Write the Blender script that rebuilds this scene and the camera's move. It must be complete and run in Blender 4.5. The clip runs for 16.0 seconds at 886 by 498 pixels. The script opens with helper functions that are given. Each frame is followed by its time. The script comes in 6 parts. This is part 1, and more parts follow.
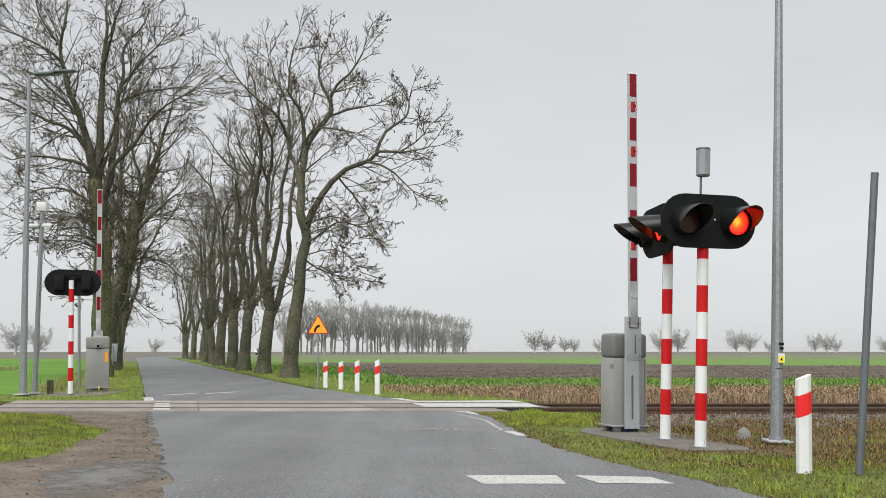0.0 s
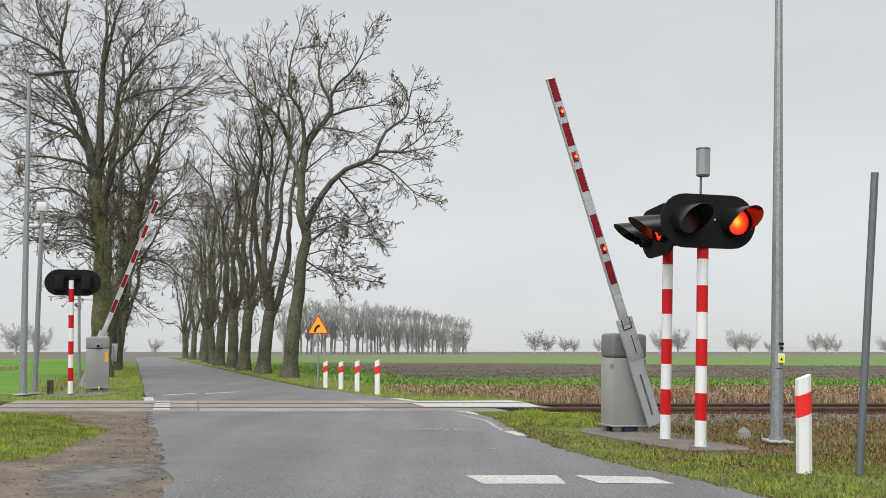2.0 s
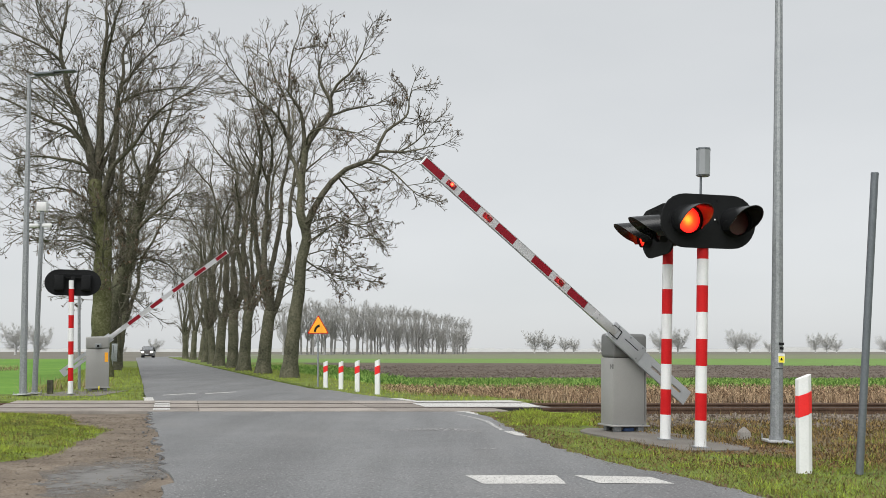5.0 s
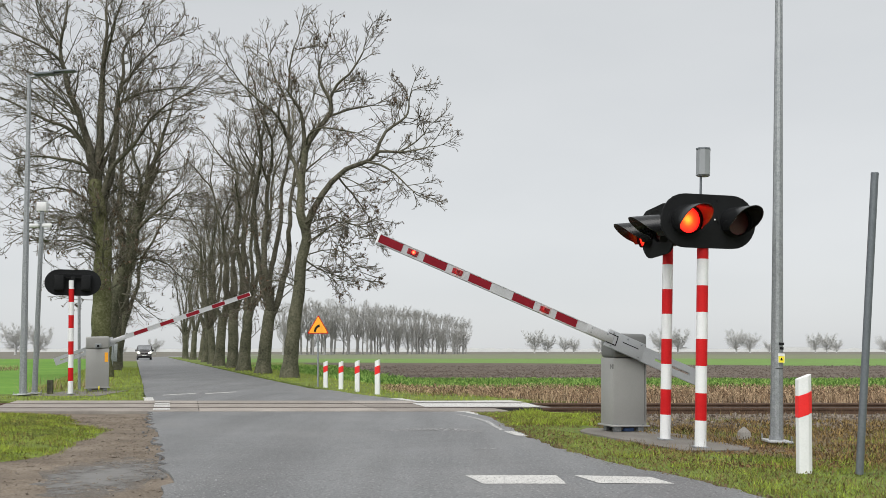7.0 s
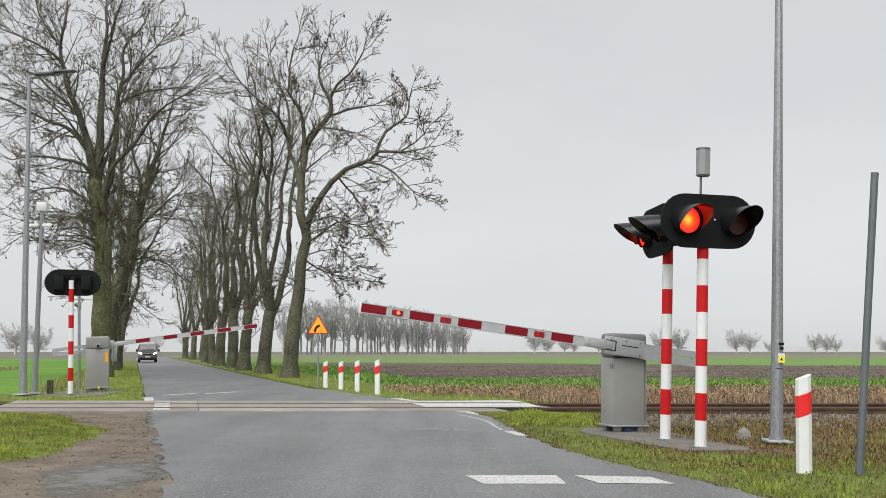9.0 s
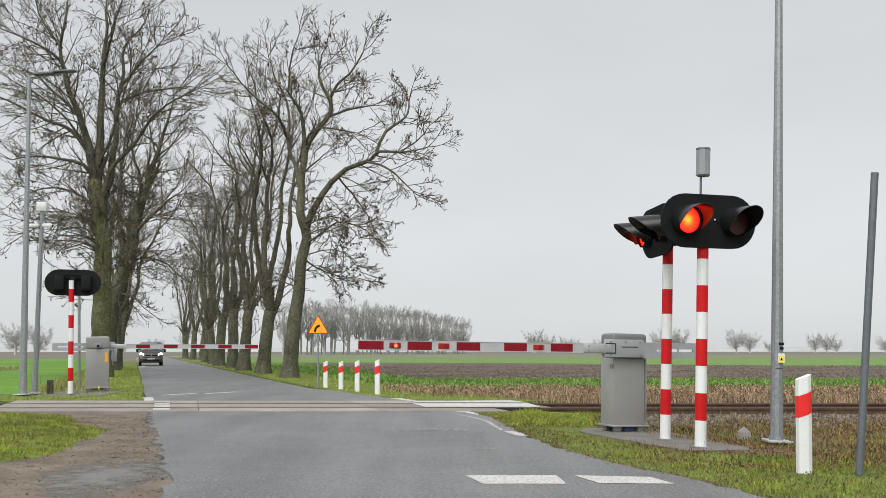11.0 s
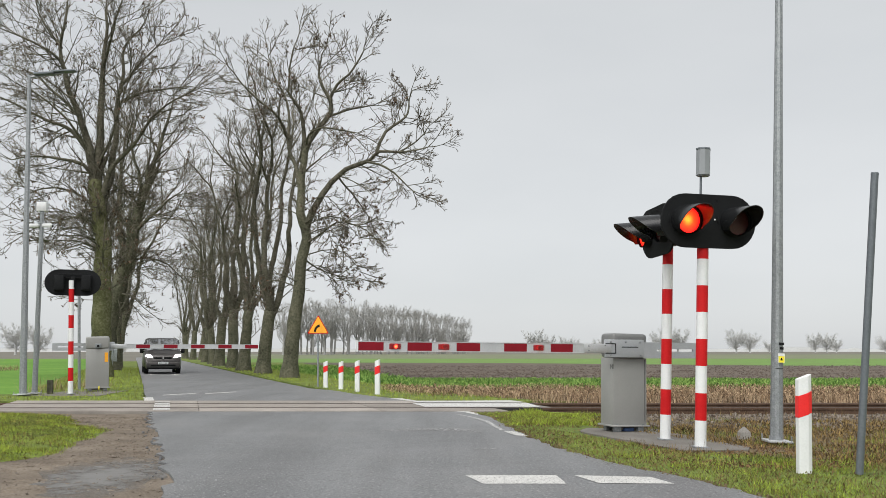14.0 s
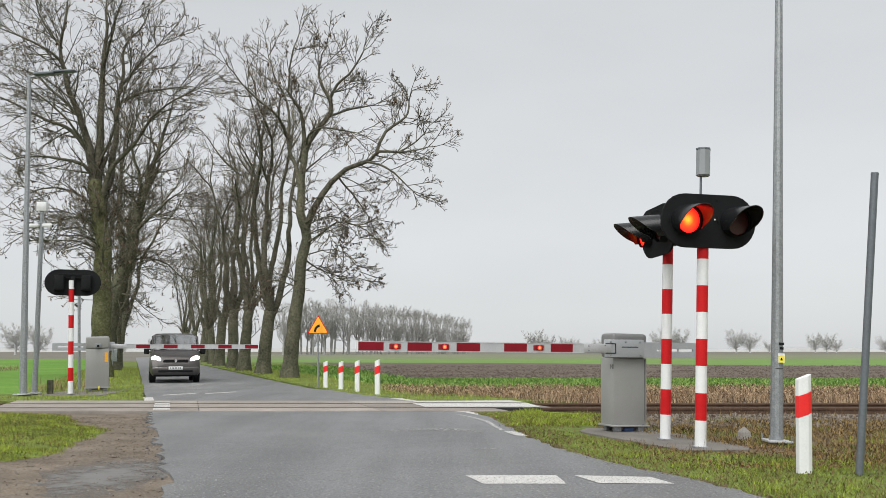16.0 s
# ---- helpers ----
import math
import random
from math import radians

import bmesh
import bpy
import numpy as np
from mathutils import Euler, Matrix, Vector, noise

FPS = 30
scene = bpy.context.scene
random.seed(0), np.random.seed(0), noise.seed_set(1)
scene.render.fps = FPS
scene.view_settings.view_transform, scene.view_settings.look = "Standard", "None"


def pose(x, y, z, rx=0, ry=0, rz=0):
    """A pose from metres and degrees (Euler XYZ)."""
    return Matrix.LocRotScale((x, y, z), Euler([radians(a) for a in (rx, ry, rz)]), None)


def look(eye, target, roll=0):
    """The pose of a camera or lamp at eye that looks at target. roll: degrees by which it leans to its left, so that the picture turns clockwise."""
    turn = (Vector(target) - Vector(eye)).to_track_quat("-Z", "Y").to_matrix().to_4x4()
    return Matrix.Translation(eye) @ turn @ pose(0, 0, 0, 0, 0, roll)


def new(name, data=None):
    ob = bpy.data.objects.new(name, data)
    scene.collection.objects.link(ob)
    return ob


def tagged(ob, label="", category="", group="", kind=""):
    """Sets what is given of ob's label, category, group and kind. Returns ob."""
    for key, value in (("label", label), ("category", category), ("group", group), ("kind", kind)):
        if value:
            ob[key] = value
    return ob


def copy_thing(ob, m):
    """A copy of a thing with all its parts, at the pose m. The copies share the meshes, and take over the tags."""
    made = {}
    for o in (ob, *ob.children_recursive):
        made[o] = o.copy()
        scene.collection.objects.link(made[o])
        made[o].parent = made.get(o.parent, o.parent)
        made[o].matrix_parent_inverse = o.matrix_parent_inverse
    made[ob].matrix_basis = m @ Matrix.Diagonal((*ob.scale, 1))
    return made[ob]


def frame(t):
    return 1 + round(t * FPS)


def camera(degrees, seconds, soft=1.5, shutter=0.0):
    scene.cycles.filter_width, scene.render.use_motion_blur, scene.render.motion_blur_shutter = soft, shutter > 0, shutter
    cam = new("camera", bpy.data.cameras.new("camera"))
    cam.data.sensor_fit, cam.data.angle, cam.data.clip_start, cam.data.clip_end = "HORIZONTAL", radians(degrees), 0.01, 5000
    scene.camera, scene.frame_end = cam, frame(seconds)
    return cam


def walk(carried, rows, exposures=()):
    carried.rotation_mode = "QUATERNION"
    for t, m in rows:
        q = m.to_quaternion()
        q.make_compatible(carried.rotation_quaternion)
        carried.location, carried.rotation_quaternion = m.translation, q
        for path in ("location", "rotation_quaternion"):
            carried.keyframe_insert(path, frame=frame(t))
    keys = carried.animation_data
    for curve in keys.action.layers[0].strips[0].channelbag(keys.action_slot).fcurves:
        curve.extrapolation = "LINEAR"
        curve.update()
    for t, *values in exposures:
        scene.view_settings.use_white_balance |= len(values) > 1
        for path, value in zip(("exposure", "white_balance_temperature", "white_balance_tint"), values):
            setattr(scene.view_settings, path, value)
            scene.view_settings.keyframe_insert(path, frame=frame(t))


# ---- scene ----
from mathutils.geometry import tessellate_polygon

# ---- camera: it stands still on the shoulder of the road ----
cam = camera(52, 16.0, soft=0.8)
EYE = pose(0, 0, 1.12, 96.36, 0, 0)
walk(cam, [(0, EYE), (16, EYE)], [(0, 1.5), (16, 1.5)])

# ---- light: a bright overcast winter sky ----
world = bpy.data.worlds.new("overcast_sky")
scene.world = world
world.use_nodes = True
wn = world.node_tree
wn.nodes.clear()
sky = wn.nodes.new("ShaderNodeTexSky")
sky.sky_type, sky.sun_disc, sky.sun_elevation, sky.sun_rotation = "NISHITA", False, radians(52), radians(200)
pale = wn.nodes.new("ShaderNodeHueSaturation")
pale.inputs["Saturation"].default_value = 0.25
pale.inputs["Value"].default_value = 0.12
cloud_co = wn.nodes.new("ShaderNodeTexCoord")
cloud_map = wn.nodes.new("ShaderNodeMapping")
cloud_map.inputs["Scale"].default_value = (1.2, 1.2, 3.5)
cloud_noise = wn.nodes.new("ShaderNodeTexNoise")
cloud_noise.inputs["Scale"].default_value = 1.6
cloud_noise.inputs["Detail"].default_value = 4
cloud_ramp = wn.nodes.new("ShaderNodeValToRGB")
cloud_ramp.color_ramp.elements[0].position, cloud_ramp.color_ramp.elements[0].color = 0.3, (0.200, 0.208, 0.214, 1)
cloud_ramp.color_ramp.elements[1].position, cloud_ramp.color_ramp.elements[1].color = 0.7, (0.232, 0.238, 0.242, 1)
cover = wn.nodes.new("ShaderNodeMixRGB")
cover.inputs[0].default_value = 0.92
back = wn.nodes.new("ShaderNodeBackground")
back.inputs["Strength"].default_value = 1.0
wout = wn.nodes.new("ShaderNodeOutputWorld")
wn.links.new(sky.outputs[0], pale.inputs["Color"])
wn.links.new(cloud_co.outputs["Generated"], cloud_map.inputs[0])
wn.links.new(cloud_map.outputs[0], cloud_noise.inputs["Vector"])
wn.links.new(cloud_noise.outputs["Fac"], cloud_ramp.inputs[0])
wn.links.new(pale.outputs[0], cover.inputs[1])
wn.links.new(cloud_ramp.outputs[0], cover.inputs[2])
wn.links.new(cover.outputs[0], back.inputs["Color"])
wn.links.new(back.outputs[0], wout.inputs[0])
sun = new("sun", bpy.data.lights.new("sun", "SUN"))
sun.data.energy, sun.data.angle, sun.data.color = 1.4, radians(70), (1.0, 0.98, 0.95)
sun.matrix_world = look((-6, -14, 22), (0, 0, 0))


# ---- materials ----
def mat(name, dark, light, rough=0.8, scale=8.0, fine=60.0, metal=0.0, bump=0.2, island=0.0, obrand=0.0, mid=None, emit=None, space="Object"):
    """A surface that varies between two colours at two scales, with fine relief."""
    m = bpy.data.materials.new(name)
    m.use_nodes = True
    t = m.node_tree
    b = t.nodes["Principled BSDF"]
    co = t.nodes.new("ShaderNodeTexCoord")
    n1, n2 = t.nodes.new("ShaderNodeTexNoise"), t.nodes.new("ShaderNodeTexNoise")
    n1.inputs["Scale"].default_value, n2.inputs["Scale"].default_value = scale, fine
    n1.inputs["Detail"].default_value, n2.inputs["Detail"].default_value = 6, 3
    n1.inputs["Roughness"].default_value = 0.65
    for n in (n1, n2):
        t.links.new(co.outputs[space], n.inputs["Vector"])
    mix = t.nodes.new("ShaderNodeMath")
    mix.operation = "MULTIPLY_ADD"
    mix.inputs[1].default_value = 0.45
    half = t.nodes.new("ShaderNodeMath")
    half.operation = "MULTIPLY"
    half.inputs[1].default_value = 0.6
    t.links.new(n1.outputs["Fac"], half.inputs[0])
    t.links.new(n2.outputs["Fac"], mix.inputs[0])
    t.links.new(half.outputs[0], mix.inputs[2])
    last = mix.outputs[0]
    for amount, node, out in ((island, "ShaderNodeNewGeometry", "Random Per Island"), (obrand, "ShaderNodeObjectInfo", "Random")):
        if amount:
            g = t.nodes.new(node)
            a = t.nodes.new("ShaderNodeMath")
            a.operation = "MULTIPLY_ADD"
            a.inputs[1].default_value = amount
            t.links.new(g.outputs[out], a.inputs[0])
            s = t.nodes.new("ShaderNodeMath")
            s.operation = "SUBTRACT"
            s.inputs[1].default_value = amount / 2
            t.links.new(last, s.inputs[0])
            t.links.new(s.outputs[0], a.inputs[2])
            last = a.outputs[0]
    ramp = t.nodes.new("ShaderNodeValToRGB")
    e = ramp.color_ramp.elements
    e[0].position, e[0].color = 0.32, (*dark, 1)
    e[1].position, e[1].color = 0.72, (*light, 1)
    if mid:
        k = e.new(0.52)
        k.color = (*mid, 1)
    t.links.new(last, ramp.inputs[0])
    t.links.new(ramp.outputs[0], b.inputs["Base Color"])
    b.inputs["Roughness"].default_value, b.inputs["Metallic"].default_value = rough, metal
    if rough > 0.75:
        b.inputs["Specular IOR Level"].default_value = 0.25
    if bump:
        bp = t.nodes.new("ShaderNodeBump")
        bp.inputs["Strength"].default_value, bp.inputs["Distance"].default_value = bump, 0.02
        t.links.new(n2.outputs["Fac"], bp.inputs["Height"])
        t.links.new(bp.outputs[0], b.inputs["Normal"])
    if emit:
        b.inputs["Emission Color"].default_value = (*emit[0], 1)
        b.inputs["Emission Strength"].default_value = emit[1]
    return m


def worn_paint(name, colour, cut, scale=14.0):
    """Road paint that is worn through in spots."""
    m = mat(name, [c * 0.7 for c in colour], colour, 0.7, 5, 90, bump=0.1)
    t = m.node_tree
    n = t.nodes.new("ShaderNodeTexNoise")
    n.inputs["Scale"].default_value, n.inputs["Detail"].default_value, n.inputs["Roughness"].default_value = scale, 8, 0.75
    co = t.nodes.new("ShaderNodeTexCoord")
    t.links.new(co.outputs["Object"], n.inputs["Vector"])
    r = t.nodes.new("ShaderNodeValToRGB")
    r.color_ramp.elements[0].position, r.color_ramp.elements[1].position = cut, cut + 0.07
    t.links.new(n.outputs["Fac"], r.inputs[0])
    t.links.new(r.outputs[0], t.nodes["Principled BSDF"].inputs["Alpha"])
    return m


def lamp_glow(name, middle, rim, strength, radius, between=None):
    """Lit lens: bright middle and deeper coloured rim."""
    m = bpy.data.materials.new(name)
    m.use_nodes = True
    t = m.node_tree
    b = t.nodes["Principled BSDF"]
    co = t.nodes.new("ShaderNodeTexCoord")
    d = t.nodes.new("ShaderNodeVectorMath")
    d.operation = "LENGTH"
    t.links.new(co.outputs["Object"], d.inputs[0])
    q = t.nodes.new("ShaderNodeMath")
    q.operation = "DIVIDE"
    q.inputs[1].default_value = radius
    t.links.new(d.outputs["Value"], q.inputs[0])
    r = t.nodes.new("ShaderNodeValToRGB")
    r.color_ramp.elements[0].position, r.color_ramp.elements[0].color = 0.1, (*middle, 1)
    r.color_ramp.elements[1].position, r.color_ramp.elements[1].color = 0.95, (*rim, 1)
    t.links.new(q.outputs[0], r.inputs[0])
    if between:
        r.color_ramp.elements.new(0.5).color = (*between, 1)
        dots = t.nodes.new("ShaderNodeTexVoronoi")
        dots.inputs["Scale"].default_value = 75
        t.links.new(co.outputs["Object"], dots.inputs["Vector"])
        dim = t.nodes.new("ShaderNodeMapRange")
        dim.inputs["From Max"].default_value = 0.7
        dim.inputs["To Min"].default_value, dim.inputs["To Max"].default_value = 1.15, 0.55
        t.links.new(dots.outputs["Distance"], dim.inputs["Value"])
        mul = t.nodes.new("ShaderNodeMixRGB")
        mul.blend_type = "MULTIPLY"
        mul.inputs[0].default_value = 1.0
        t.links.new(r.outputs[0], mul.inputs[1])
        t.links.new(dim.outputs[0], mul.inputs[2])
        t.links.new(mul.outputs[0], b.inputs["Emission Color"])
    else:
        t.links.new(r.outputs[0], b.inputs["Emission Color"])
    b.inputs["Base Color"].default_value = (0.3, 0.02, 0.01, 1)
    b.inputs["Emission Strength"].default_value = strength
    return m


def clear_glass(name, tint, gloss=0.06):
    m = bpy.data.materials.new(name)
    m.use_nodes = True
    t = m.node_tree
    t.nodes.remove(t.nodes["Principled BSDF"])
    a, g, x = t.nodes.new("ShaderNodeBsdfTransparent"), t.nodes.new("ShaderNodeBsdfGlossy"), t.nodes.new("ShaderNodeMixShader")
    a.inputs[0].default_value = (*tint, 1)
    g.inputs["Roughness"].default_value = 0.06
    x.inputs[0].default_value = gloss
    t.links.new(a.outputs[0], x.inputs[1])
    t.links.new(g.outputs[0], x.inputs[2])
    t.links.new(x.outputs[0], t.nodes["Material Output"].inputs[0])
    return m


def asphalt(name):
    """Worn asphalt: lane stains, chippings, thin branching cracks."""
    m = mat(name, (0.098, 0.101, 0.105), (0.185, 0.188, 0.192), 0.6, 0.45, 45, bump=0.6, mid=(0.142, 0.146, 0.150))
    t = m.node_tree
    b = t.nodes["Principled BSDF"]
    under = b.inputs["Base Color"].links[0].from_socket
    co = t.nodes.new("ShaderNodeTexCoord")

    def field(kind, scale, low, high, stretch=(1, 1, 1), detail=3):
        mp = t.nodes.new("ShaderNodeMapping")
        mp.inputs["Scale"].default_value = stretch
        mp.inputs["Rotation"].default_value = (0, 0, radians(-18.7))
        t.links.new(co.outputs["Object"], mp.inputs[0])
        n = t.nodes.new(kind)
        n.inputs["Scale"].default_value = scale
        if kind == "ShaderNodeTexVoronoi":
            n.feature = "DISTANCE_TO_EDGE"
            w = t.nodes.new("ShaderNodeTexNoise")
            w.inputs["Scale"].default_value, w.inputs["Detail"].default_value = 2.5, 5
            t.links.new(mp.outputs[0], w.inputs["Vector"])
            add = t.nodes.new("ShaderNodeMixRGB")
            add.blend_type = "ADD"
            add.inputs[0].default_value = 0.5
            t.links.new(mp.outputs[0], add.inputs[1])
            t.links.new(w.outputs["Color"], add.inputs[2])
            t.links.new(add.outputs[0], n.inputs["Vector"])
            out = n.outputs["Distance"]
        else:
            n.inputs["Detail"].default_value = detail
            t.links.new(mp.outputs[0], n.inputs["Vector"])
            out = n.outputs["Fac"]
        r = t.nodes.new("ShaderNodeValToRGB")
        r.color_ramp.elements[0].position, r.color_ramp.elements[1].position = low, high
        t.links.new(out, r.inputs[0])
        return r.outputs[0]

    def layer(mask, colour, amount, below, kind="MIX"):
        f = t.nodes.new("ShaderNodeMath")
        f.operation = "MULTIPLY"
        f.inputs[1].default_value = amount
        t.links.new(mask, f.inputs[0])
        x = t.nodes.new("ShaderNodeMixRGB")
        x.blend_type = kind
        t.links.new(f.outputs[0], x.inputs[0])
        t.links.new(below, x.inputs[1])
        x.inputs[2].default_value = (*colour, 1)
        return x.outputs[0]

    c = layer(field("ShaderNodeTexNoise", 1.0, 0.42, 0.62, (1.6, 0.10, 1), 4), (0.085, 0.086, 0.088), 0.5, under)
    c = layer(field("ShaderNodeTexNoise", 0.9, 0.52, 0.66, (0.7, 0.5, 1), 6), (0.175, 0.175, 0.172), 0.35, c)
    c = layer(field("ShaderNodeTexNoise", 38, 0.58, 0.68), (0.34, 0.335, 0.325), 0.75, c)
    c = layer(field("ShaderNodeTexNoise", 30, 0.58, 0.68, (1, 1, 2)), (0.035, 0.036, 0.038), 0.75, c)
    c = layer(field("ShaderNodeTexNoise", 24, 0.66, 0.72, (1, 0.5, 1), 5), (0.06, 0.057, 0.055), 0.5, c)
    crack = t.nodes.new("ShaderNodeInvert")
    t.links.new(field("ShaderNodeTexVoronoi", 0.42, 0.004, 0.014), crack.inputs["Color"])
    c = layer(crack.outputs[0], (0.05, 0.05, 0.05), 0.14, c)
    t.links.new(c, b.inputs["Base Color"])
    return m


ASPHALT = asphalt("asphalt")


def ragged_patch(name, colour):
    """Old asphalt that thins out raggedly towards its rim."""
    m = worn_paint(name, colour, 0.40, 5)
    t = m.node_tree
    ramp = t.nodes["Principled BSDF"].inputs["Alpha"].links[0].from_node
    wear = ramp.inputs[0].links[0].from_socket
    co = t.nodes.new("ShaderNodeTexCoord")
    d = t.nodes.new("ShaderNodeVectorMath")
    d.operation = "DISTANCE"
    d.inputs[1].default_value = (0.5, 0.5, 0.5)
    t.links.new(co.outputs["Generated"], d.inputs[0])
    s = t.nodes.new("ShaderNodeMath")
    s.operation = "MULTIPLY_ADD"
    s.inputs[1].default_value, s.inputs[2].default_value = -1.1, 0.42
    t.links.new(d.outputs["Value"], s.inputs[0])
    a = t.nodes.new("ShaderNodeMath")
    t.links.new(s.outputs[0], a.inputs[0])
    t.links.new(wear, a.inputs[1])
    t.links.new(a.outputs[0], ramp.inputs[0])
    ramp.color_ramp.elements[1].position = 0.80
    return m


OLD_PATCH = ragged_patch("old_thin_asphalt", (0.160, 0.156, 0.150))
PATCH = mat("newer_asphalt", (0.07, 0.072, 0.076), (0.12, 0.12, 0.122), 0.7, 1.5, 130, bump=0.35)
DIRT = mat("gravelly_dirt", (0.066, 0.053, 0.041), (0.225, 0.19, 0.152), 0.95, 1.6, 38, bump=0.7, mid=(0.138, 0.113, 0.088))
SOIL = mat("ploughed_soil", (0.040, 0.030, 0.023), (0.155, 0.125, 0.102), 0.95, 0.45, 3, bump=0.8)
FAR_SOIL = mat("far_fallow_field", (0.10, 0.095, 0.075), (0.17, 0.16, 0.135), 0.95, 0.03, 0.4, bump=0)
TURF = mat("turf", (0.055, 0.062, 0.020), (0.20, 0.23, 0.05), 0.95, 1.3, 25, bump=1.0, mid=(0.110, 0.150, 0.030))
# the two far crops carry distance haze in their paler colours
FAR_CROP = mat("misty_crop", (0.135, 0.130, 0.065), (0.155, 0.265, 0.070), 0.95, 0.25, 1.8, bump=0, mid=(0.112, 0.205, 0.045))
HAZED_CROP = mat("haze_greyed_crop", (0.13, 0.128, 0.095), (0.165, 0.20, 0.105), 0.95, 0.12, 0.9, bump=0, mid=(0.145, 0.162, 0.095))
CROP = mat("winter_crop", (0.052, 0.135, 0.014), (0.15, 0.27, 0.045), 0.95, 0.12, 5, bump=0.5, mid=(0.090, 0.195, 0.022))
WEEDY = mat("weedy_soil", (0.05, 0.042, 0.03), (0.15, 0.12, 0.08), 0.95, 1.5, 20, bump=0.8)
GRASS = mat("grass_blades", (0.055, 0.070, 0.018), (0.30, 0.31, 0.075), 0.8, 0.9, 6, bump=0, island=0.6, mid=(0.125, 0.165, 0.034))
VERGE = mat("verge_grass", (0.155, 0.105, 0.050), (0.25, 0.34, 0.06), 0.85, 2.0, 7, bump=0, island=0.30, mid=(0.162, 0.182, 0.045))
HERB = mat("small_herb_leaves", (0.100, 0.070, 0.032), (0.21, 0.27, 0.055), 0.8, 2.4, 9, bump=0, island=0.35, mid=(0.110, 0.135, 0.034))
GOLD = mat("golden_weeds", (0.055, 0.038, 0.018), (0.31, 0.215, 0.078), 0.9, 1.2, 9, bump=0, island=0.7, mid=(0.140, 0.096, 0.038))
STRIP = mat("weedy_ballast_soil", (0.060, 0.045, 0.026), (0.20, 0.155, 0.095), 0.95, 1.4, 30, bump=0.8, mid=(0.115, 0.086, 0.050))
LUSH = mat("lush_grass", (0.135, 0.120, 0.030), (0.34, 0.42, 0.055), 0.85, 1.6, 7, bump=0, island=0.35, mid=(0.175, 0.245, 0.028))
DRY = mat("dry_weeds", (0.085, 0.056, 0.034), (0.45, 0.335, 0.215), 0.9, 0.5, 9, bump=0, island=0.85, mid=(0.235, 0.148, 0.087))
LEAFY = mat("rape_leaves", (0.055, 0.13, 0.022), (0.24, 0.36, 0.09), 0.8, 0.5, 8, bump=0, island=0.7, mid=(0.125, 0.24, 0.045))
STRAW = mat("straw_grass", (0.060, 0.045, 0.020), (0.34, 0.25, 0.12), 0.9, 0.7, 9, bump=0, island=0.7, mid=(0.155, 0.115, 0.05))
BROWN_LEAF = mat("brown_leaves", (0.06, 0.035, 0.02), (0.22, 0.13, 0.07), 0.9, 2, 20, bump=0, island=0.6)
BALLAST = mat("ballast_stone", (0.070, 0.058, 0.046), (0.225, 0.195, 0.165), 0.9, 3, 40, bump=0.4, island=0.5)
CONCRETE = mat("concrete", (0.165, 0.148, 0.132), (0.32, 0.292, 0.262), 0.9, 1.4, 60, bump=0.3, obrand=0.25)
STONE = mat("pale_weathered_stone", (0.20, 0.19, 0.175), (0.34, 0.325, 0.30), 0.9, 5, 60, bump=0.4)
PAD = mat("weathered_concrete", (0.10, 0.093, 0.083), (0.22, 0.205, 0.185), 0.9, 2, 60, bump=0.4)
RUST = mat("rusty_steel", (0.055, 0.032, 0.022), (0.13, 0.085, 0.06), 0.8, 4, 50, metal=0.2, bump=0.3)
RAILTOP = mat("rail_running_face", (0.07, 0.052, 0.042), (0.13, 0.10, 0.085), 0.5, 3, 40, metal=0.7, bump=0.1)
PAINT = worn_paint("road_paint", (0.54, 0.535, 0.515), 0.385, 45)
GHOST = worn_paint("nearly_gone_road_paint", (0.32, 0.32, 0.32), 0.47, 13)
EDGE = worn_paint("worn_edge_paint", (0.46, 0.46, 0.45), 0.44, 14)
FADED = worn_paint("faded_road_paint", (0.40, 0.40, 0.40), 0.52, 9)
WHITE = mat("white_paint", (0.62, 0.63, 0.63), (0.74, 0.75, 0.755), 0.45, 3, 60, bump=0.05)
RED = mat("red_paint", (0.44, 0.009, 0.012), (0.56, 0.016, 0.018), 0.45, 3, 60, bump=0.05)
REFLEX = mat("bright_red_reflector", (0.62, 0.012, 0.014), (0.78, 0.022, 0.022), 0.35, 6, 90, bump=0.03)
BOOM_RED = mat("red_reflective_film", (0.16, 0.008, 0.014), (0.23, 0.012, 0.022), 0.4, 5, 80, bump=0.05)
BOOM_WHITE = mat("white_reflective_film", (0.36, 0.37, 0.38), (0.47, 0.48, 0.49), 0.45, 5, 80, bump=0.05)
ALU = mat("aluminium", (0.42, 0.43, 0.44), (0.58, 0.59, 0.60), 0.45, 6, 80, metal=0.5, bump=0.05)
HOOD = mat("dark_grey_hood_paint", (0.125, 0.128, 0.125), (0.165, 0.168, 0.165), 0.5, 2, 90, bump=0.05)
DETECTOR = mat("blue_grey_plastic", (0.20, 0.215, 0.225), (0.26, 0.275, 0.285), 0.5, 3, 70, bump=0.03)
CABINET = mat("grey_cabinet_paint", (0.245, 0.245, 0.235), (0.305, 0.305, 0.293), 0.5, 2, 90, bump=0.05)
ARM_GREY = mat("grey_arm_paint", (0.30, 0.315, 0.33), (0.38, 0.395, 0.41), 0.45, 3, 90, bump=0.04)
GALV = mat("galvanised_steel", (0.155, 0.168, 0.175), (0.36, 0.38, 0.39), 0.5, 22, 60, metal=0.45, bump=0.05)
POLE_GREY = mat("grey_pole_paint", (0.085, 0.098, 0.110), (0.135, 0.152, 0.166), 0.5, 5, 50, metal=0.2, bump=0.05)
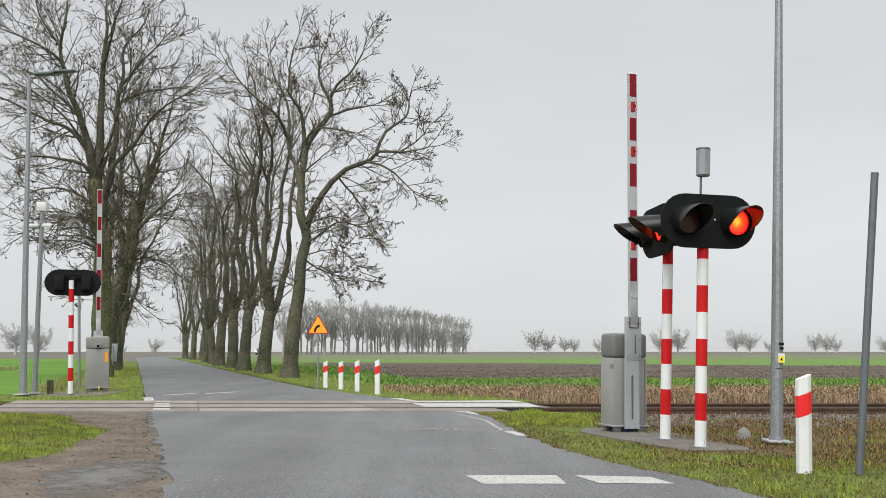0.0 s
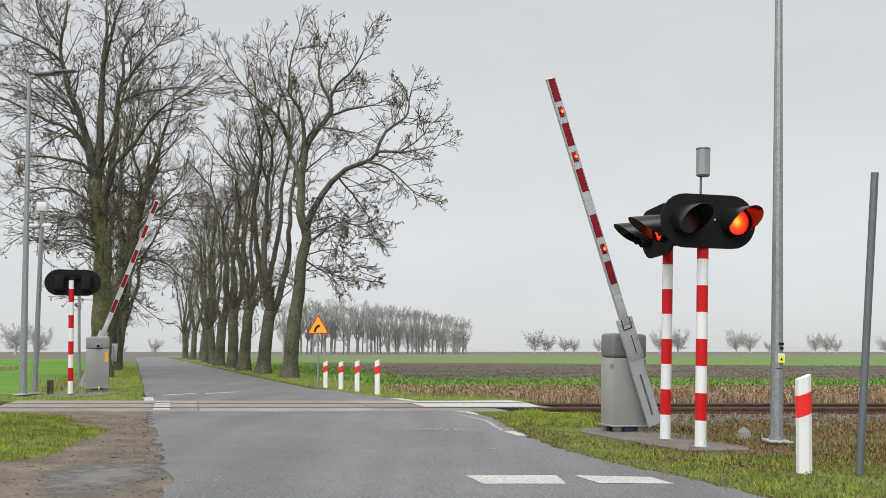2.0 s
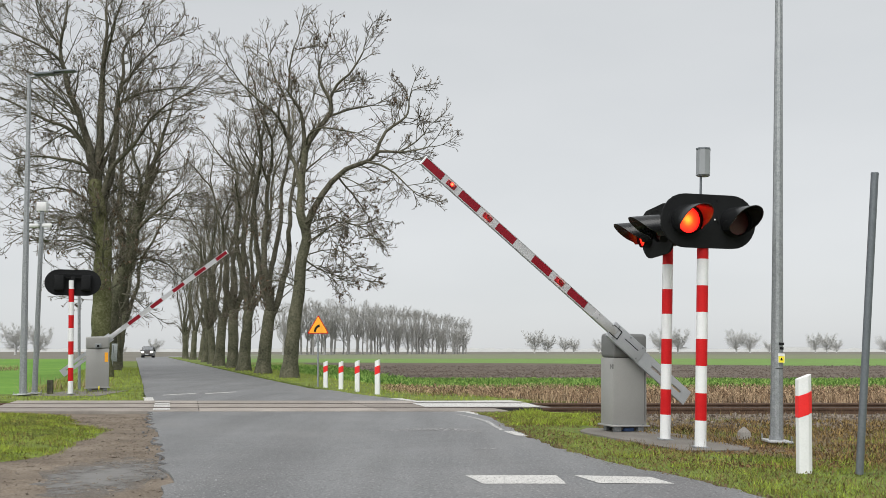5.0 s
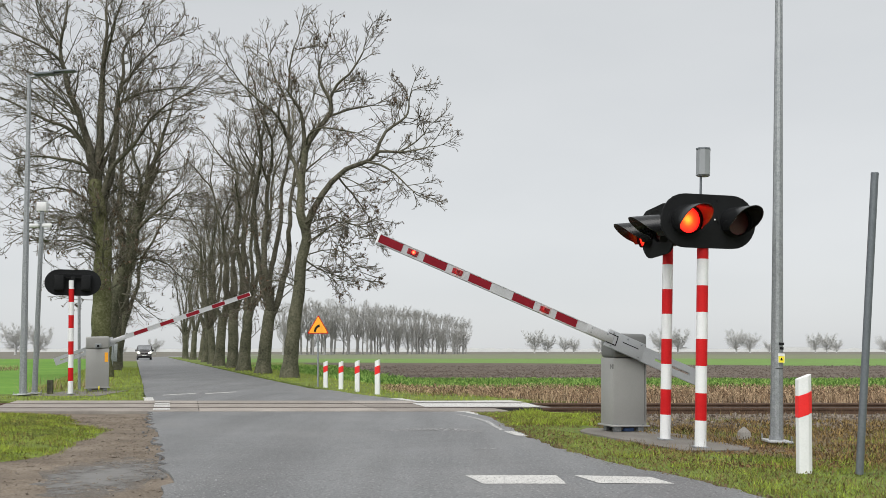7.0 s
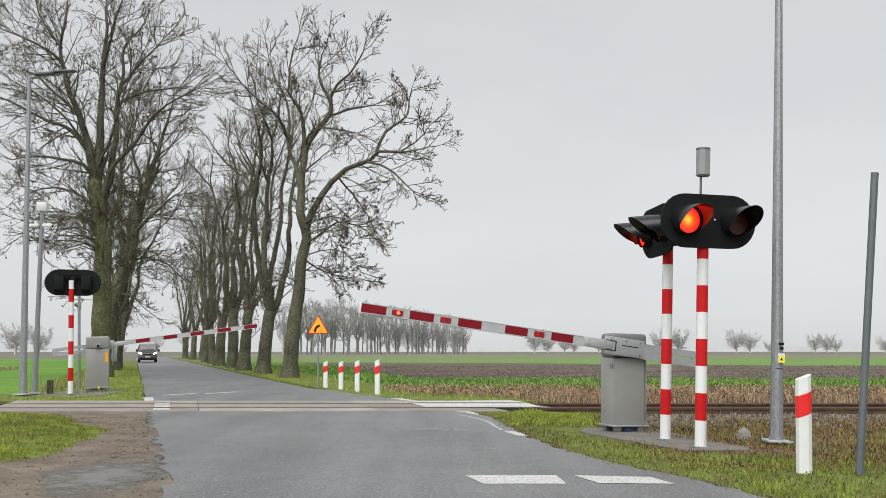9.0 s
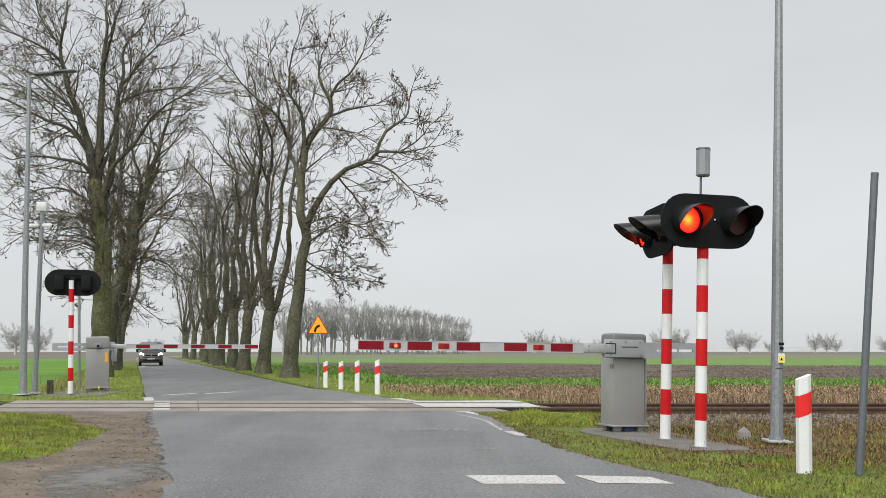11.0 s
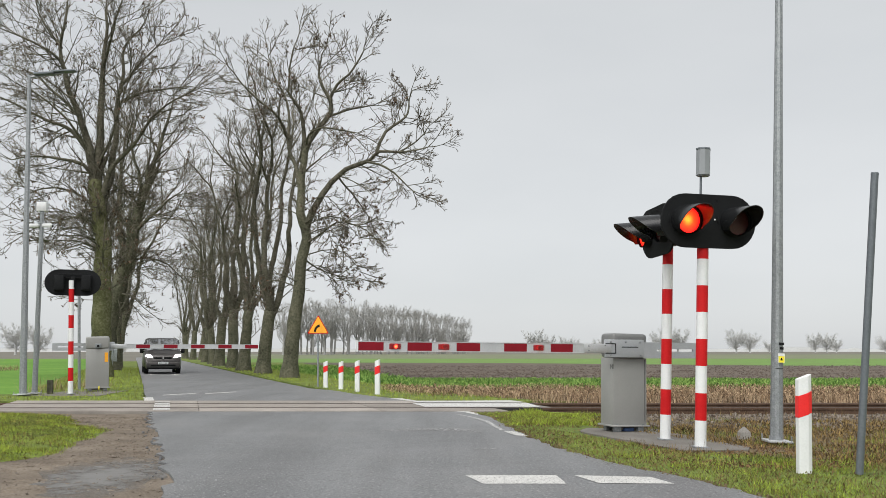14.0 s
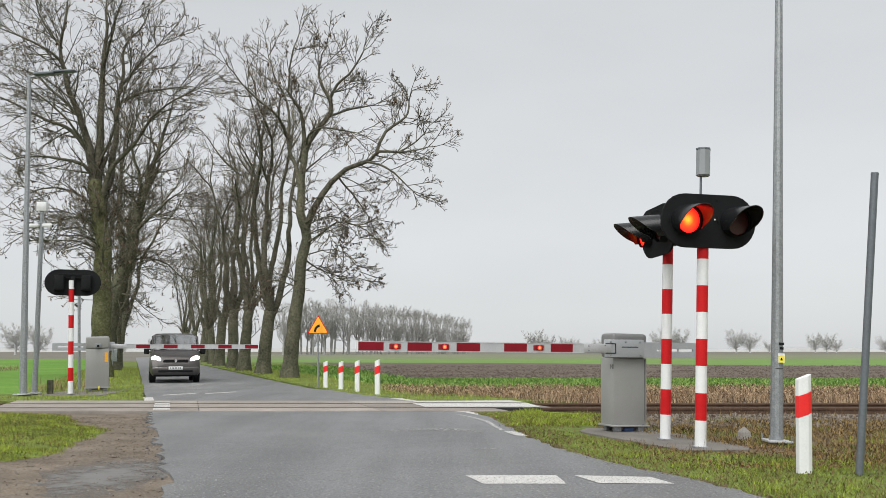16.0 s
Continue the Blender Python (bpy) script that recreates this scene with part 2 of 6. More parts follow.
BLACK = mat("black_plastic", (0.006, 0.0065, 0.007), (0.014, 0.015, 0.016), 0.78, 4, 60, bump=0.05)
VISOR = mat("black_visor", (0.007, 0.0075, 0.008), (0.016, 0.017, 0.018), 0.24, 4, 60, bump=0.03)
RUBBER = mat("rubber", (0.015, 0.015, 0.015), (0.03, 0.03, 0.03), 0.85, 6, 60, bump=0.1)
ORANGE = mat("orange_sign_film", (0.80, 0.33, 0.012), (0.90, 0.42, 0.02), 0.5, 4, 50, bump=0.02)
YELLOW = mat("yellow_label", (0.78, 0.66, 0.03), (0.86, 0.74, 0.05), 0.5, 4, 50, bump=0)
BARK = mat("bark", (0.024, 0.023, 0.015), (0.165, 0.15, 0.108), 0.95, 1.2, 11, bump=1.0, mid=(0.086, 0.086, 0.057))
MOSSY = mat("mossy_bark", (0.036, 0.032, 0.019), (0.20, 0.185, 0.12), 0.95, 0.8, 11, bump=1.0, mid=(0.094, 0.098, 0.045))
LIMB_BARK = mat("dark_limb_bark", (0.032, 0.029, 0.020), (0.155, 0.14, 0.105), 0.95, 1.5, 12, bump=0.8, mid=(0.090, 0.086, 0.063))
TWIG = mat("twigs", (0.058, 0.050, 0.039), (0.19, 0.166, 0.130), 0.9, 1, 20, bump=0, island=0.3)
SEEDS = mat("dry_seed_bunches", (0.045, 0.032, 0.023), (0.145, 0.098, 0.066), 0.9, 2, 20, bump=0, island=0.5)
# far twigs: distance haze is put into these pale base colours
PALE_HAZE_TWIG = mat("haze_paled_twigs", (0.38, 0.38, 0.365), (0.47, 0.47, 0.455), 0.95, 0.5, 9, bump=0, island=0.2)
HAZY_TWIG = mat("haze_tinted_twigs", (0.25, 0.246, 0.232), (0.34, 0.335, 0.316), 0.95, 0.5, 9, bump=0, island=0.2)
# scrub lightened to grey, as haze would leave it at that distance
HEDGE = mat("hazed_scrub", (0.32, 0.325, 0.32), (0.42, 0.425, 0.42), 0.95, 0.05, 1, bump=0)
LIT = lamp_glow("lit_red_lens", (1.0, 0.24, 0.02), (0.8, 0.006, 0.006), 1.6, 0.15, (1.0, 0.042, 0.008))
LIT_SMALL = lamp_glow("lit_red_led", (1.0, 0.24, 0.08), (1.0, 0.008, 0.012), 1.5, 0.026)
DARK_LENS = mat("unlit_red_lens", (0.032, 0.003, 0.003), (0.055, 0.005, 0.004), 0.3, 30, 90, bump=0.2)
LAMP_RED = mat("red_lamp_housing", (0.19, 0.009, 0.014), (0.26, 0.012, 0.02), 0.4, 5, 80, bump=0)
DARK_LED = mat("unlit_red_led", (0.15, 0.007, 0.011), (0.20, 0.010, 0.015), 0.35, 30, 90, bump=0)
LENS = clear_glass("lens_glass", (0.96, 0.88, 0.85), 0.014)
WINDSCREEN = clear_glass("windscreen_glass", (0.86, 0.89, 0.89), 0.62)
VAN_PAINT = mat("dark_grey_car_paint", (0.046, 0.042, 0.041), (0.062, 0.057, 0.055), 0.3, 2, 50, metal=0.35, bump=0)
CHROME = mat("chrome", (0.55, 0.55, 0.56), (0.7, 0.7, 0.7), 0.18, 3, 30, metal=0.9, bump=0)
BEAM = mat("lit_headlamp", (0.8, 0.8, 0.78), (0.9, 0.9, 0.86), 0.2, 3, 30, bump=0, emit=((1.0, 0.93, 0.80), 14.0))
SEAT = mat("grey_seat_fabric", (0.10, 0.10, 0.11), (0.2, 0.2, 0.21), 0.9, 5, 50, bump=0.1)

for glossless in (RED, BOOM_RED, BOOM_WHITE, BLACK):
    glossless.node_tree.nodes["Principled BSDF"].inputs["Specular IOR Level"].default_value = 0.15


for patchy in (VERGE, HERB, LUSH):
    stops = [n for n in patchy.node_tree.nodes if n.bl_idname == "ShaderNodeValToRGB"][0].color_ramp.elements
    stops[0].position, stops[2].position = 0.41, 0.65


# ---- mesh helpers ----
def finish(name, bm, material, smooth=True):
    me = bpy.data.meshes.new(name)
    bmesh.ops.recalc_face_normals(bm, faces=bm.faces)
    bm.to_mesh(me)
    bm.free()
    for m in (material if isinstance(material, (list, tuple)) else [material]):
        me.materials.append(m)
    if smooth:
        me.polygons.foreach_set("use_smooth", [True] * len(me.polygons))
        me.set_sharp_from_angle(angle=radians(35))
    return me


def part(name, bm, material, parent, label="", m=None):
    ob = new(name, finish(name, bm, material))
    ob.parent = parent
    if m is not None:
        ob.matrix_basis = m
    return tagged(ob, label)


def thing(name, m, label, category, group="", kind=""):
    ob = new(name)
    ob.matrix_basis = m
    return tagged(ob, label, category, group, kind)


def box(bm, sx, sy, sz, x=0, y=0, z=0, bevel=0.0, segs=2, m=None):
    mm = Matrix.Translation((x, y, z)) @ Matrix.Diagonal((sx, sy, sz, 1))
    if m is not None:
        mm = m @ mm
    vs = bmesh.ops.create_cube(bm, size=1, matrix=mm)["verts"]
    if bevel:
        es = list({e for v in vs for e in v.link_edges})
        bmesh.ops.bevel(bm, geom=es, offset=bevel, segments=segs, affect="EDGES", profile=0.5)
    return bm


def tube(bm, r0, r1, h, x=0, y=0, z=0, sides=20, m=None, caps=True):
    """An upright cone stump whose foot is at x, y, z."""
    mm = Matrix.Translation((x, y, z + h / 2))
    if m is not None:
        mm = m @ mm
    bmesh.ops.create_cone(bm, cap_ends=caps, segments=sides, radius1=r0, radius2=r1, depth=h, matrix=mm)
    return bm


def outline(bm, pts, depth, m=None):
    """A plate with the outline pts in the xz plane, from y = 0 to depth."""
    a = [bm.verts.new((x, 0, z)) for x, z in pts]
    b = [bm.verts.new((x, depth, z)) for x, z in pts]
    bm.faces.new(a)
    bm.faces.new(b[::-1])
    for i in range(len(pts)):
        j = (i + 1) % len(pts)
        bm.faces.new((a[j], a[i], b[i], b[j]))
    if m is not None:
        bmesh.ops.transform(bm, matrix=m, verts=a + b)
    return bm


def stadium(w, h, n=14):
    r = h / 2
    c = w / 2 - r
    right = [(c + r * math.cos(a), r * math.sin(a)) for a in np.linspace(-math.pi / 2, math.pi / 2, n)]
    left = [(-c - r * math.cos(a), -r * math.sin(a)) for a in np.linspace(-math.pi / 2, math.pi / 2, n)]
    return right + left


def B():
    return bmesh.new()


def sheet(name, pts, z, material, label, category, kind="structure", thick=0.0, cells=0.0, rough=0.0):
    """A flat piece of ground with the outline pts, with thickness below it."""
    bm = B()
    top = [bm.verts.new((x, y, z)) for x, y in pts]
    for tri in tessellate_polygon([[Vector((x, y, 0)) for x, y in pts]]):
        bm.faces.new([top[i] for i in tri])
    if thick:
        low = [bm.verts.new((x, y, z - thick)) for x, y in pts]
        for i in range(len(pts)):
            j = (i + 1) % len(pts)
            bm.faces.new((top[i], low[i], low[j], top[j]))
    bm.normal_update()
    for f in bm.faces:
        if abs(f.normal.z) > 0.9 and f.normal.z < 0:
            f.normal_flip()
    me = bpy.data.meshes.new(name)
    bm.to_mesh(me)
    bm.free()
    me.materials.append(material)
    ob = new(name, me)
    return tagged(ob, label, category, kind=kind)


def from_arrays(name, verts, faces, material, parent=None):
    me = bpy.data.meshes.new(name)
    me.from_pydata(verts, [], faces)
    for m in (material if isinstance(material, (list, tuple)) else [material]):
        me.materials.append(m)
    ob = new(name, me)
    ob.parent = parent
    return ob


# ---- the lie of the land: road, verges, fields ----
def left_edge(y):
    return -2.19 - 0.338 * (y - 7.42)


def right_edge(y):
    return float(np.interp(y, [-12, 0, 7.14, 8.1, 8.6, 9.2, 10.5, 11.9, 13.7, 15.7, 18.0, 21.4, 23.85, 29.1, 38.2, 150],
                           [8.5, 4.3, 2.48, 2.2, 1.98, 1.70, 1.36, 1.14, 0.96, 0.80, -0.05, -1.1, -2.35, -4.25, -7.4, -45.0]))


def dip(y):
    """The road lies a little lower beyond the crossing."""
    k = min(1.0, max(0.0, (y - 25.0) / 4.5))
    return -0.075 * k * k * (3 - 2 * k)


rnd = random.Random(4)
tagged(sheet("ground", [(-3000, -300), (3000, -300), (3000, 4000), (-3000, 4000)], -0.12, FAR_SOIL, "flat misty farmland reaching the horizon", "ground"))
sheet("field", [(-700, 22.5), (left_edge(22.5) - 3.2, 22.5), (left_edge(130) - 3, 130), (-700, 130)], -0.09, CROP, "bright green winter crop field beyond the track", "field")
sheet("field", [(-1.0, 34), (600, 34), (600, 68), (28, 72), (6, 87), (-14.5, 92)], -0.09, SOIL, "dark brown ploughed field between green strips", "field")
sheet("field", [(right_edge(92) + 3.2, 92), (6, 86.9), (28, 71.9), (600, 67.9), (600, 150), (right_edge(150) + 3, 150)], -0.085, FAR_CROP, "green winter crop strip with some haze in its colour", "field")
sheet("field", [(right_edge(130) + 3, 132), (600, 126), (600, 260), (-60, 260)], -0.082, HAZED_CROP, "far crop towards the horizon, greyed by haze in its colour", "field")
sheet("field", [(right_edge(30) + 2.5, 30), (-0.6, 34), (-14.3, 90), (right_edge(90) + 2.5, 90)], -0.075, TURF, "strip of green weeds behind the roadside trees", "field")
sheet("field", [(right_edge(20.5) + 0.6, 20.5), (500, 20.5), (500, 34), (right_edge(34) + 2, 34)], -0.08, WEEDY, "weedy soil beside the railway", "field")


def jag(pts, amount, step=0.25):
    """The outline with small random breaks along it."""
    out = []
    for (x0, y0), (x1, y1) in zip(pts, pts[1:] + pts[:1]):
        n = max(1, min(120, int(math.hypot(x1 - x0, y1 - y0) / step)))
        for i in range(n):
            k = i / n
            out.append((x0 + (x1 - x0) * k + rnd.uniform(-amount, amount), y0 + (y1 - y0) * k + rnd.uniform(-amount, amount)))
    return out


BEND = [(-50.8, 165), (-51.6, 180), (-50.0, 198), (-48.0, 212), (-45.6, 226), (-40, 245), (-25, 280)]
road_ys = [-12, -4, 0, 4, 7.14, 8.1, 8.6, 9.2, 10.5, 11.9, 13.7, 14.2, 15.7, 16.93, 16.95, 18, 19.5, 20.36, 20.38, 21.4, 23.85, 26, 29.1, 33, 38.2, 50, 70, 100, 130, 150]
bm = B()
rows = []
for a, b in zip(road_ys, road_ys[1:]):
    n = max(1, min(16, int((b - a) / 0.18))) if a < 40 else 2
    rows += [a + (b - a) * i / n for i in range(n)]
rows.append(150)
prev = None
for y in rows:
    bad = 0.05 if y < 17 else 0.02
    xl, xr = left_edge(y) + rnd.uniform(-bad, bad) * 1.5, right_edge(y) + rnd.uniform(-bad, bad)
    crown = 0.0
    deep = -0.13 if 16.94 < y < 20.37 else dip(y)
    cur = [bm.verts.new(p) for p in ((xl, y, -0.16), (xl, y, deep), (xl * 0.5 + xr * 0.5, y, crown + deep), (xr, y, deep), (xr, y, -0.16))]
    if prev:
        for i in range(4):
            bm.faces.new((prev[i], prev[i + 1], cur[i + 1], cur[i]))
    prev = cur
for i, (x, y) in enumerate(BEND):
    j0, j1 = BEND[max(0, i - 1)], BEND[min(len(BEND) - 1, i + 1)]
    d = Vector((j1[0] - j0[0], j1[1] - j0[1])).normalized()
    nx, ny = d.y, -d.x
    cx, cy = x + nx * 1.25, y + ny * 1.25
    cur = [bm.verts.new(p) for p in ((cx - nx * 2.7, cy - ny * 2.7, -0.15), (cx - nx * 2.7, cy - ny * 2.7, dip(cy)), (cx, cy, dip(cy)), (cx + nx * 2.7, cy + ny * 2.7, dip(cy)), (cx + nx * 2.7, cy + ny * 2.7, -0.15))]
    for k in range(4):
        bm.faces.new((prev[k], prev[k + 1], cur[k + 1], cur[k]))
    prev = cur
tagged(new("road", finish("road", bm, ASPHALT, False)), "worn grey asphalt country road over the level crossing", "road", kind="structure")

# shoulder of gravel and dirt, with grass banks
sheet("dirt_shoulder", jag([(left_edge(-6) + 0.3, -6), (left_edge(16.6) + 0.3, 16.6), (-6.6, 16.6), (-12, 16.4), (-14, 4), (-12, -6)], 0.03), -0.024, DIRT,
      "brown gravelly dirt shoulder with small stones", "dirt track", thick=0.1)
sheet("asphalt_patch", jag([(-2.55, 8.4), (-2.85, 9.7), (-3.4, 10.1), (-3.9, 9.6), (-3.7, 8.5), (-3.1, 7.2), (-2.3, 6.7)], 0.10, 0.2), -0.020, OLD_PATCH,
      "broken patch of old asphalt in the dirt", "asphalt patch")


def verge(name, pts, z, label):
    return sheet(name, jag(pts, 0.05), z, TURF, label, "grass", thick=0.12)


sheet("gravel_strip", jag([(2.35, 13.95), (2.9, 11.8), (3.15, 10.2), (3.9, 9.65), (6.5, 9.3), (40, 9.5), (40, 15.7), (2.3, 15.7)], 0.08), -0.012, STRIP,
      "brown stony strip between verge and ballast", "dirt")
verge("verge", [(right_edge(-6) + 0.02, -6), (14, -6), (60, 12.5), (60, 15.6), (2.2, 15.6), (0.95, 15.6)] + [(right_edge(y) + 0.02, y) for y in (14, 13.7, 11.9, 10.5, 9.2, 8.6, 8.1, 7.14, 3)], -0.02,
      "mown grass verge with dry patches beside the road")
verge("verge", [(0.95, 15.3), (0.62, 16.0), (0.4, 16.6), (0.9, 17.1), (1.8, 17.2), (2.7, 16.7), (3.0, 15.3)], -0.018, "grass corner between road and rails")
verge("verge", [(left_edge(y) - 0.02, y) for y in (20.6, 24, 30, 40, 60, 95)] + [(left_edge(y) - 3.3, y) for y in (95, 60, 40, 30, 24)] + [(-40, 23), (-40, 20.6)], -0.02,
      "green grass verge under the roadside trees")
verge("verge", [(right_edge(y) + 0.02, y) for y in (20.7, 23.85, 29.1, 38.2, 60, 100, 150)] + [(right_edge(y) + 3.2, y) for y in (150, 100, 60, 38.2, 29.1)] + [(1.4, 22.0), (3, 20.7)], -0.02,
      "green grass verge under the roadside trees")


def mound(name, cx, cy, rx, ry, h, turn, label):
    """A low grass bank with an uneven rim."""
    bm = B()
    c = bm.verts.new((cx, cy, h - 0.04))
    prev, n = None, 40
    ca, sa = math.cos(radians(turn)), math.sin(radians(turn))
    rings = []
    for f, hh in ((0.35, 0.95), (0.7, 0.7), (0.92, 0.3), (1.0, 0.0)):
        ring = []
        for i in range(n):
            a = i / n * math.tau
            w = 1 + 0.10 * math.sin(3 * a + 1) + 0.06 * math.sin(7 * a)
            u, v = rx * f * w * math.cos(a), ry * f * w * math.sin(a)
            ring.append(bm.verts.new((cx + u * ca - v * sa, cy + u * sa + v * ca, h * hh - 0.04)))
        rings.append(ring)
    for i in range(n):
        j = (i + 1) % n
        bm.faces.new((c, rings[0][i], rings[0][j]))
        for a, b in zip(rings, rings[1:]):
            bm.faces.new((a[i], b[i], b[j], a[j]))
    return tagged(new(name, finish(name, bm, TURF)), label, "grass", kind="structure")


BANK = (-7.9, 12.45, 4.0, 3.25, 0.15, -50)
mound("grass_bank", *BANK, "low grass bank between dirt and track")

# ---- railway: ballast, sleepers, rails, crossing panels ----
RAILS = (17.84, 19.345)
bm = B()
for x0, x1 in ((-90, -9.2), (2.2, 120)):
    a = [bm.verts.new((x0, y, z)) for y, z in ((15.9, -0.12), (16.8, -0.17), (20.4, -0.17), (21.2, -0.12))]
    b = [bm.verts.new((x1, y, z)) for y, z in ((15.9, -0.12), (16.8, -0.17), (20.4, -0.17), (21.2, -0.12))]
    for i in range(3):
        bm.faces.new((a[i], b[i], b[i + 1], a[i + 1]))
bmesh.ops.translate(bm, vec=(0, 0, 0.055), verts=bm.verts)
tagged(new("ballast_bed", finish("ballast_bed", bm, BALLAST, False)), "brown stained ballast bed of a single track", "ballast", kind="structure")

profile = [(-0.07, -0.17), (0.07, -0.17), (0.07, -0.155), (0.012, -0.135), (0.009, -0.045), (0.034, -0.035), (0.036, -0.008), (0.03, 0.0),
           (-0.03, 0.0), (-0.036, -0.008), (-0.034, -0.035), (-0.009, -0.045), (-0.012, -0.135), (-0.07, -0.155)]
for y in RAILS:
    rail = thing("rail", pose(0, y, 0.012), "rusty steel rail with a worn running face", "rail", "rails of the track", "structure")
    bm = B()
    a = [bm.verts.new((-90, p, q)) for p, q in profile]
    b = [bm.verts.new((120, p, q)) for p, q in profile]
    bm.faces.new(a), bm.faces.new(b)
    for i in range(len(profile)):
        j = (i + 1) % len(profile)
        bm.faces.new((a[i], a[j], b[j], b[i]))
    part("rail_body", bm, RUST, rail)
    bm = box(B(), 210, 0.05, 0.003, 15, 0, 0.0022)
    part("running_face", bm, RAILTOP, rail, "worn lighter running face")
bm = box(B(), 0.25, 2.5, 0.14, 0, 0, 0, 0.012, 1)
sleeper_mesh = finish("sleeper", bm, PAD)
for i in range(95):
    x = -24 + i * 0.62
    if -9.4 < x < 2.4:
        continue
    s = new("sleeper", sleeper_mesh)
    s.matrix_basis = pose(x, 18.59, -0.155 - 0.062, 0, 0, rnd.uniform(-1, 1))
    tagged(s, "weathered sleeper half buried in ballast", "sleeper", "sleepers of the track", "structure")
crossing = thing("crossing_deck", pose(0, 0, 0), "concrete panel deck of the level crossing", "crossing deck", kind="structure")
for x0, x1 in ((-8.95, -4.95), (-4.95, -1.60), (-1.60, 1.95)):
    for y0, y1 in ((16.95, 17.72), (17.99, 19.19), (19.50, 20.35)):
        x1 = 0.75 if x1 > 0.7 and y0 < 17 else x1 if x1 < 0.7 else 1.95
        bm = box(B(), x1 - x0 - 0.003, y1 - y0, 0.16, (x0 + x1) / 2, (y0 + y1) / 2, -0.068 + rnd.uniform(0, 0.004), 0.012, 1)
        for v in bm.verts:
            v.co.x -= (v.co.y - 18.6) * 0.28
        part("panel", bm, CONCRETE, crossing)
# black strips added in the rail gaps to draw the dark flangeway lines
for y0, y1 in ((17.725, 17.795), (17.885, 17.985), (19.195, 19.30), (19.39, 19.495)):
    part("flangeway_strip", box(B(), 10.8, y1 - y0, 0.12, -3.5, (y0 + y1) / 2, -0.049), RUBBER, crossing, "black strip added in the gap beside the rail")
stones_v, stones_f = [], []
octa = [(1, 0, 0), (-1, 0, 0), (0, 1, 0), (0, -1, 0), (0, 0, 1), (0, 0, -1)]
octf = [(0, 2, 4), (2, 1, 4), (1, 3, 4), (3, 0, 4), (2, 0, 5), (1, 2, 5), (3, 1, 5), (0, 3, 5)]


def stone(x, y, z, r):
    k = len(stones_v)
    q = Euler((rnd.uniform(0, 6), rnd.uniform(0, 6), rnd.uniform(0, 6))).to_matrix()
    sx, sy, sz = r * rnd.uniform(0.7, 1.4), r * rnd.uniform(0.7, 1.2), r * rnd.uniform(0.5, 0.9)
    for ox, oy, oz in octa:
        v = q @ Vector((ox * sx, oy * sy, oz * sz))
        stones_v.append((x + v.x, y + v.y, z + v.z))
    stones_f.extend([(a + k, b + k, c + k) for a, b, c in octf])


for i in range(4200):
    x = 2.6 + 11 * rnd.random()
    stone(x, rnd.uniform(13.4, 15.9), -0.012, rnd.choice((0.012, 0.018, 0.025, 0.04)))
for i in range(11000):
    x = 2.0 + 24 * rnd.random() ** 1.3 if rnd.random() < 0.85 else rnd.uniform(-22, -9.2)
    y = rnd.uniform(15.8, 20.8)
    stone(x, y, -0.105 + rnd.uniform(-0.02, 0.03) - (0.03 if 17.3 < y < 20 else 0), rnd.uniform(0.02, 0.05))
tagged(from_arrays("ballast_stones", stones_v, stones_f, BALLAST), "loose brown-grey ballast stones", "ballast", kind="stuff")
stones_v, stones_f = [], []
for i in range(1000):
    y = rnd.uniform(6.5, 16.3)
    x = left_edge(y) - abs(rnd.gauss(0.3, 1.6)) + 0.15
    stone(x, y, -0.02, rnd.choice((0.004, 0.005, 0.006, 0.008, 0.010, 0.014)))
stones_g = list(stones_v), list(stones_f)
stones_v, stones_f = [], []
for i in range(11000):
    y = rnd.uniform(6.5, 16.2)
    x = left_edge(y) - 0.05 - abs(rnd.gauss(0, 2.6))
    if noise.noise((x * 0.5, y * 2.2, 6)) > -0.12 + rnd.uniform(-0.2, 0.2):
        k = len(stones_v)
        stone(0, 0, 0, rnd.choice((0.005, 0.007, 0.010, 0.014, 0.022)))
        c, s, w = math.cos(-0.12), math.sin(-0.12), rnd.uniform(1.0, 2.6)
        stones_v[k:] = [(x + c * w * a - s * b, y + s * w * a + c * b, -0.024 + 0.5 * d) for a, b, d in stones_v[k:]]
tagged(from_arrays("dirt_clods", stones_v, stones_f, DIRT), "flat clods and ridges of trodden brown dirt", "dirt", kind="stuff")
stones_v, stones_f = [], []
for i in range(70):
    y = rnd.uniform(8.2, 16.4)
    stone(left_edge(y) + rnd.gauss(-0.03, 0.06), y, -0.015, rnd.choice((0.006, 0.01, 0.015, 0.03)))
for i in range(900):
    y = 6.6 + 9.2 * rnd.random()
    stone(right_edge(y) + rnd.gauss(0.03, 0.05), y, -0.01, rnd.choice((0.006, 0.01, 0.014, 0.02)))
tagged(from_arrays("soil_crumbs", [(x, y, max(-0.04, min(0.02, z))) for x, y, z in stones_v[70 * 6:]], [tuple(i - 70 * 6 for i in f) for f in stones_f[70 * 8:]], STRIP), "dark soil crumbs along the edge of the verge", "soil", kind="stuff")
stones_v, stones_f = stones_v[:70 * 6], stones_f[:70 * 8]
tagged(from_arrays("asphalt_crumbs", [(x, y, max(-0.04, min(0.012, z))) for x, y, z in stones_v], stones_f, PATCH), "broken dark asphalt crumbs along the road edge", "rubble", kind="stuff")
stones_v, stones_f = [], []
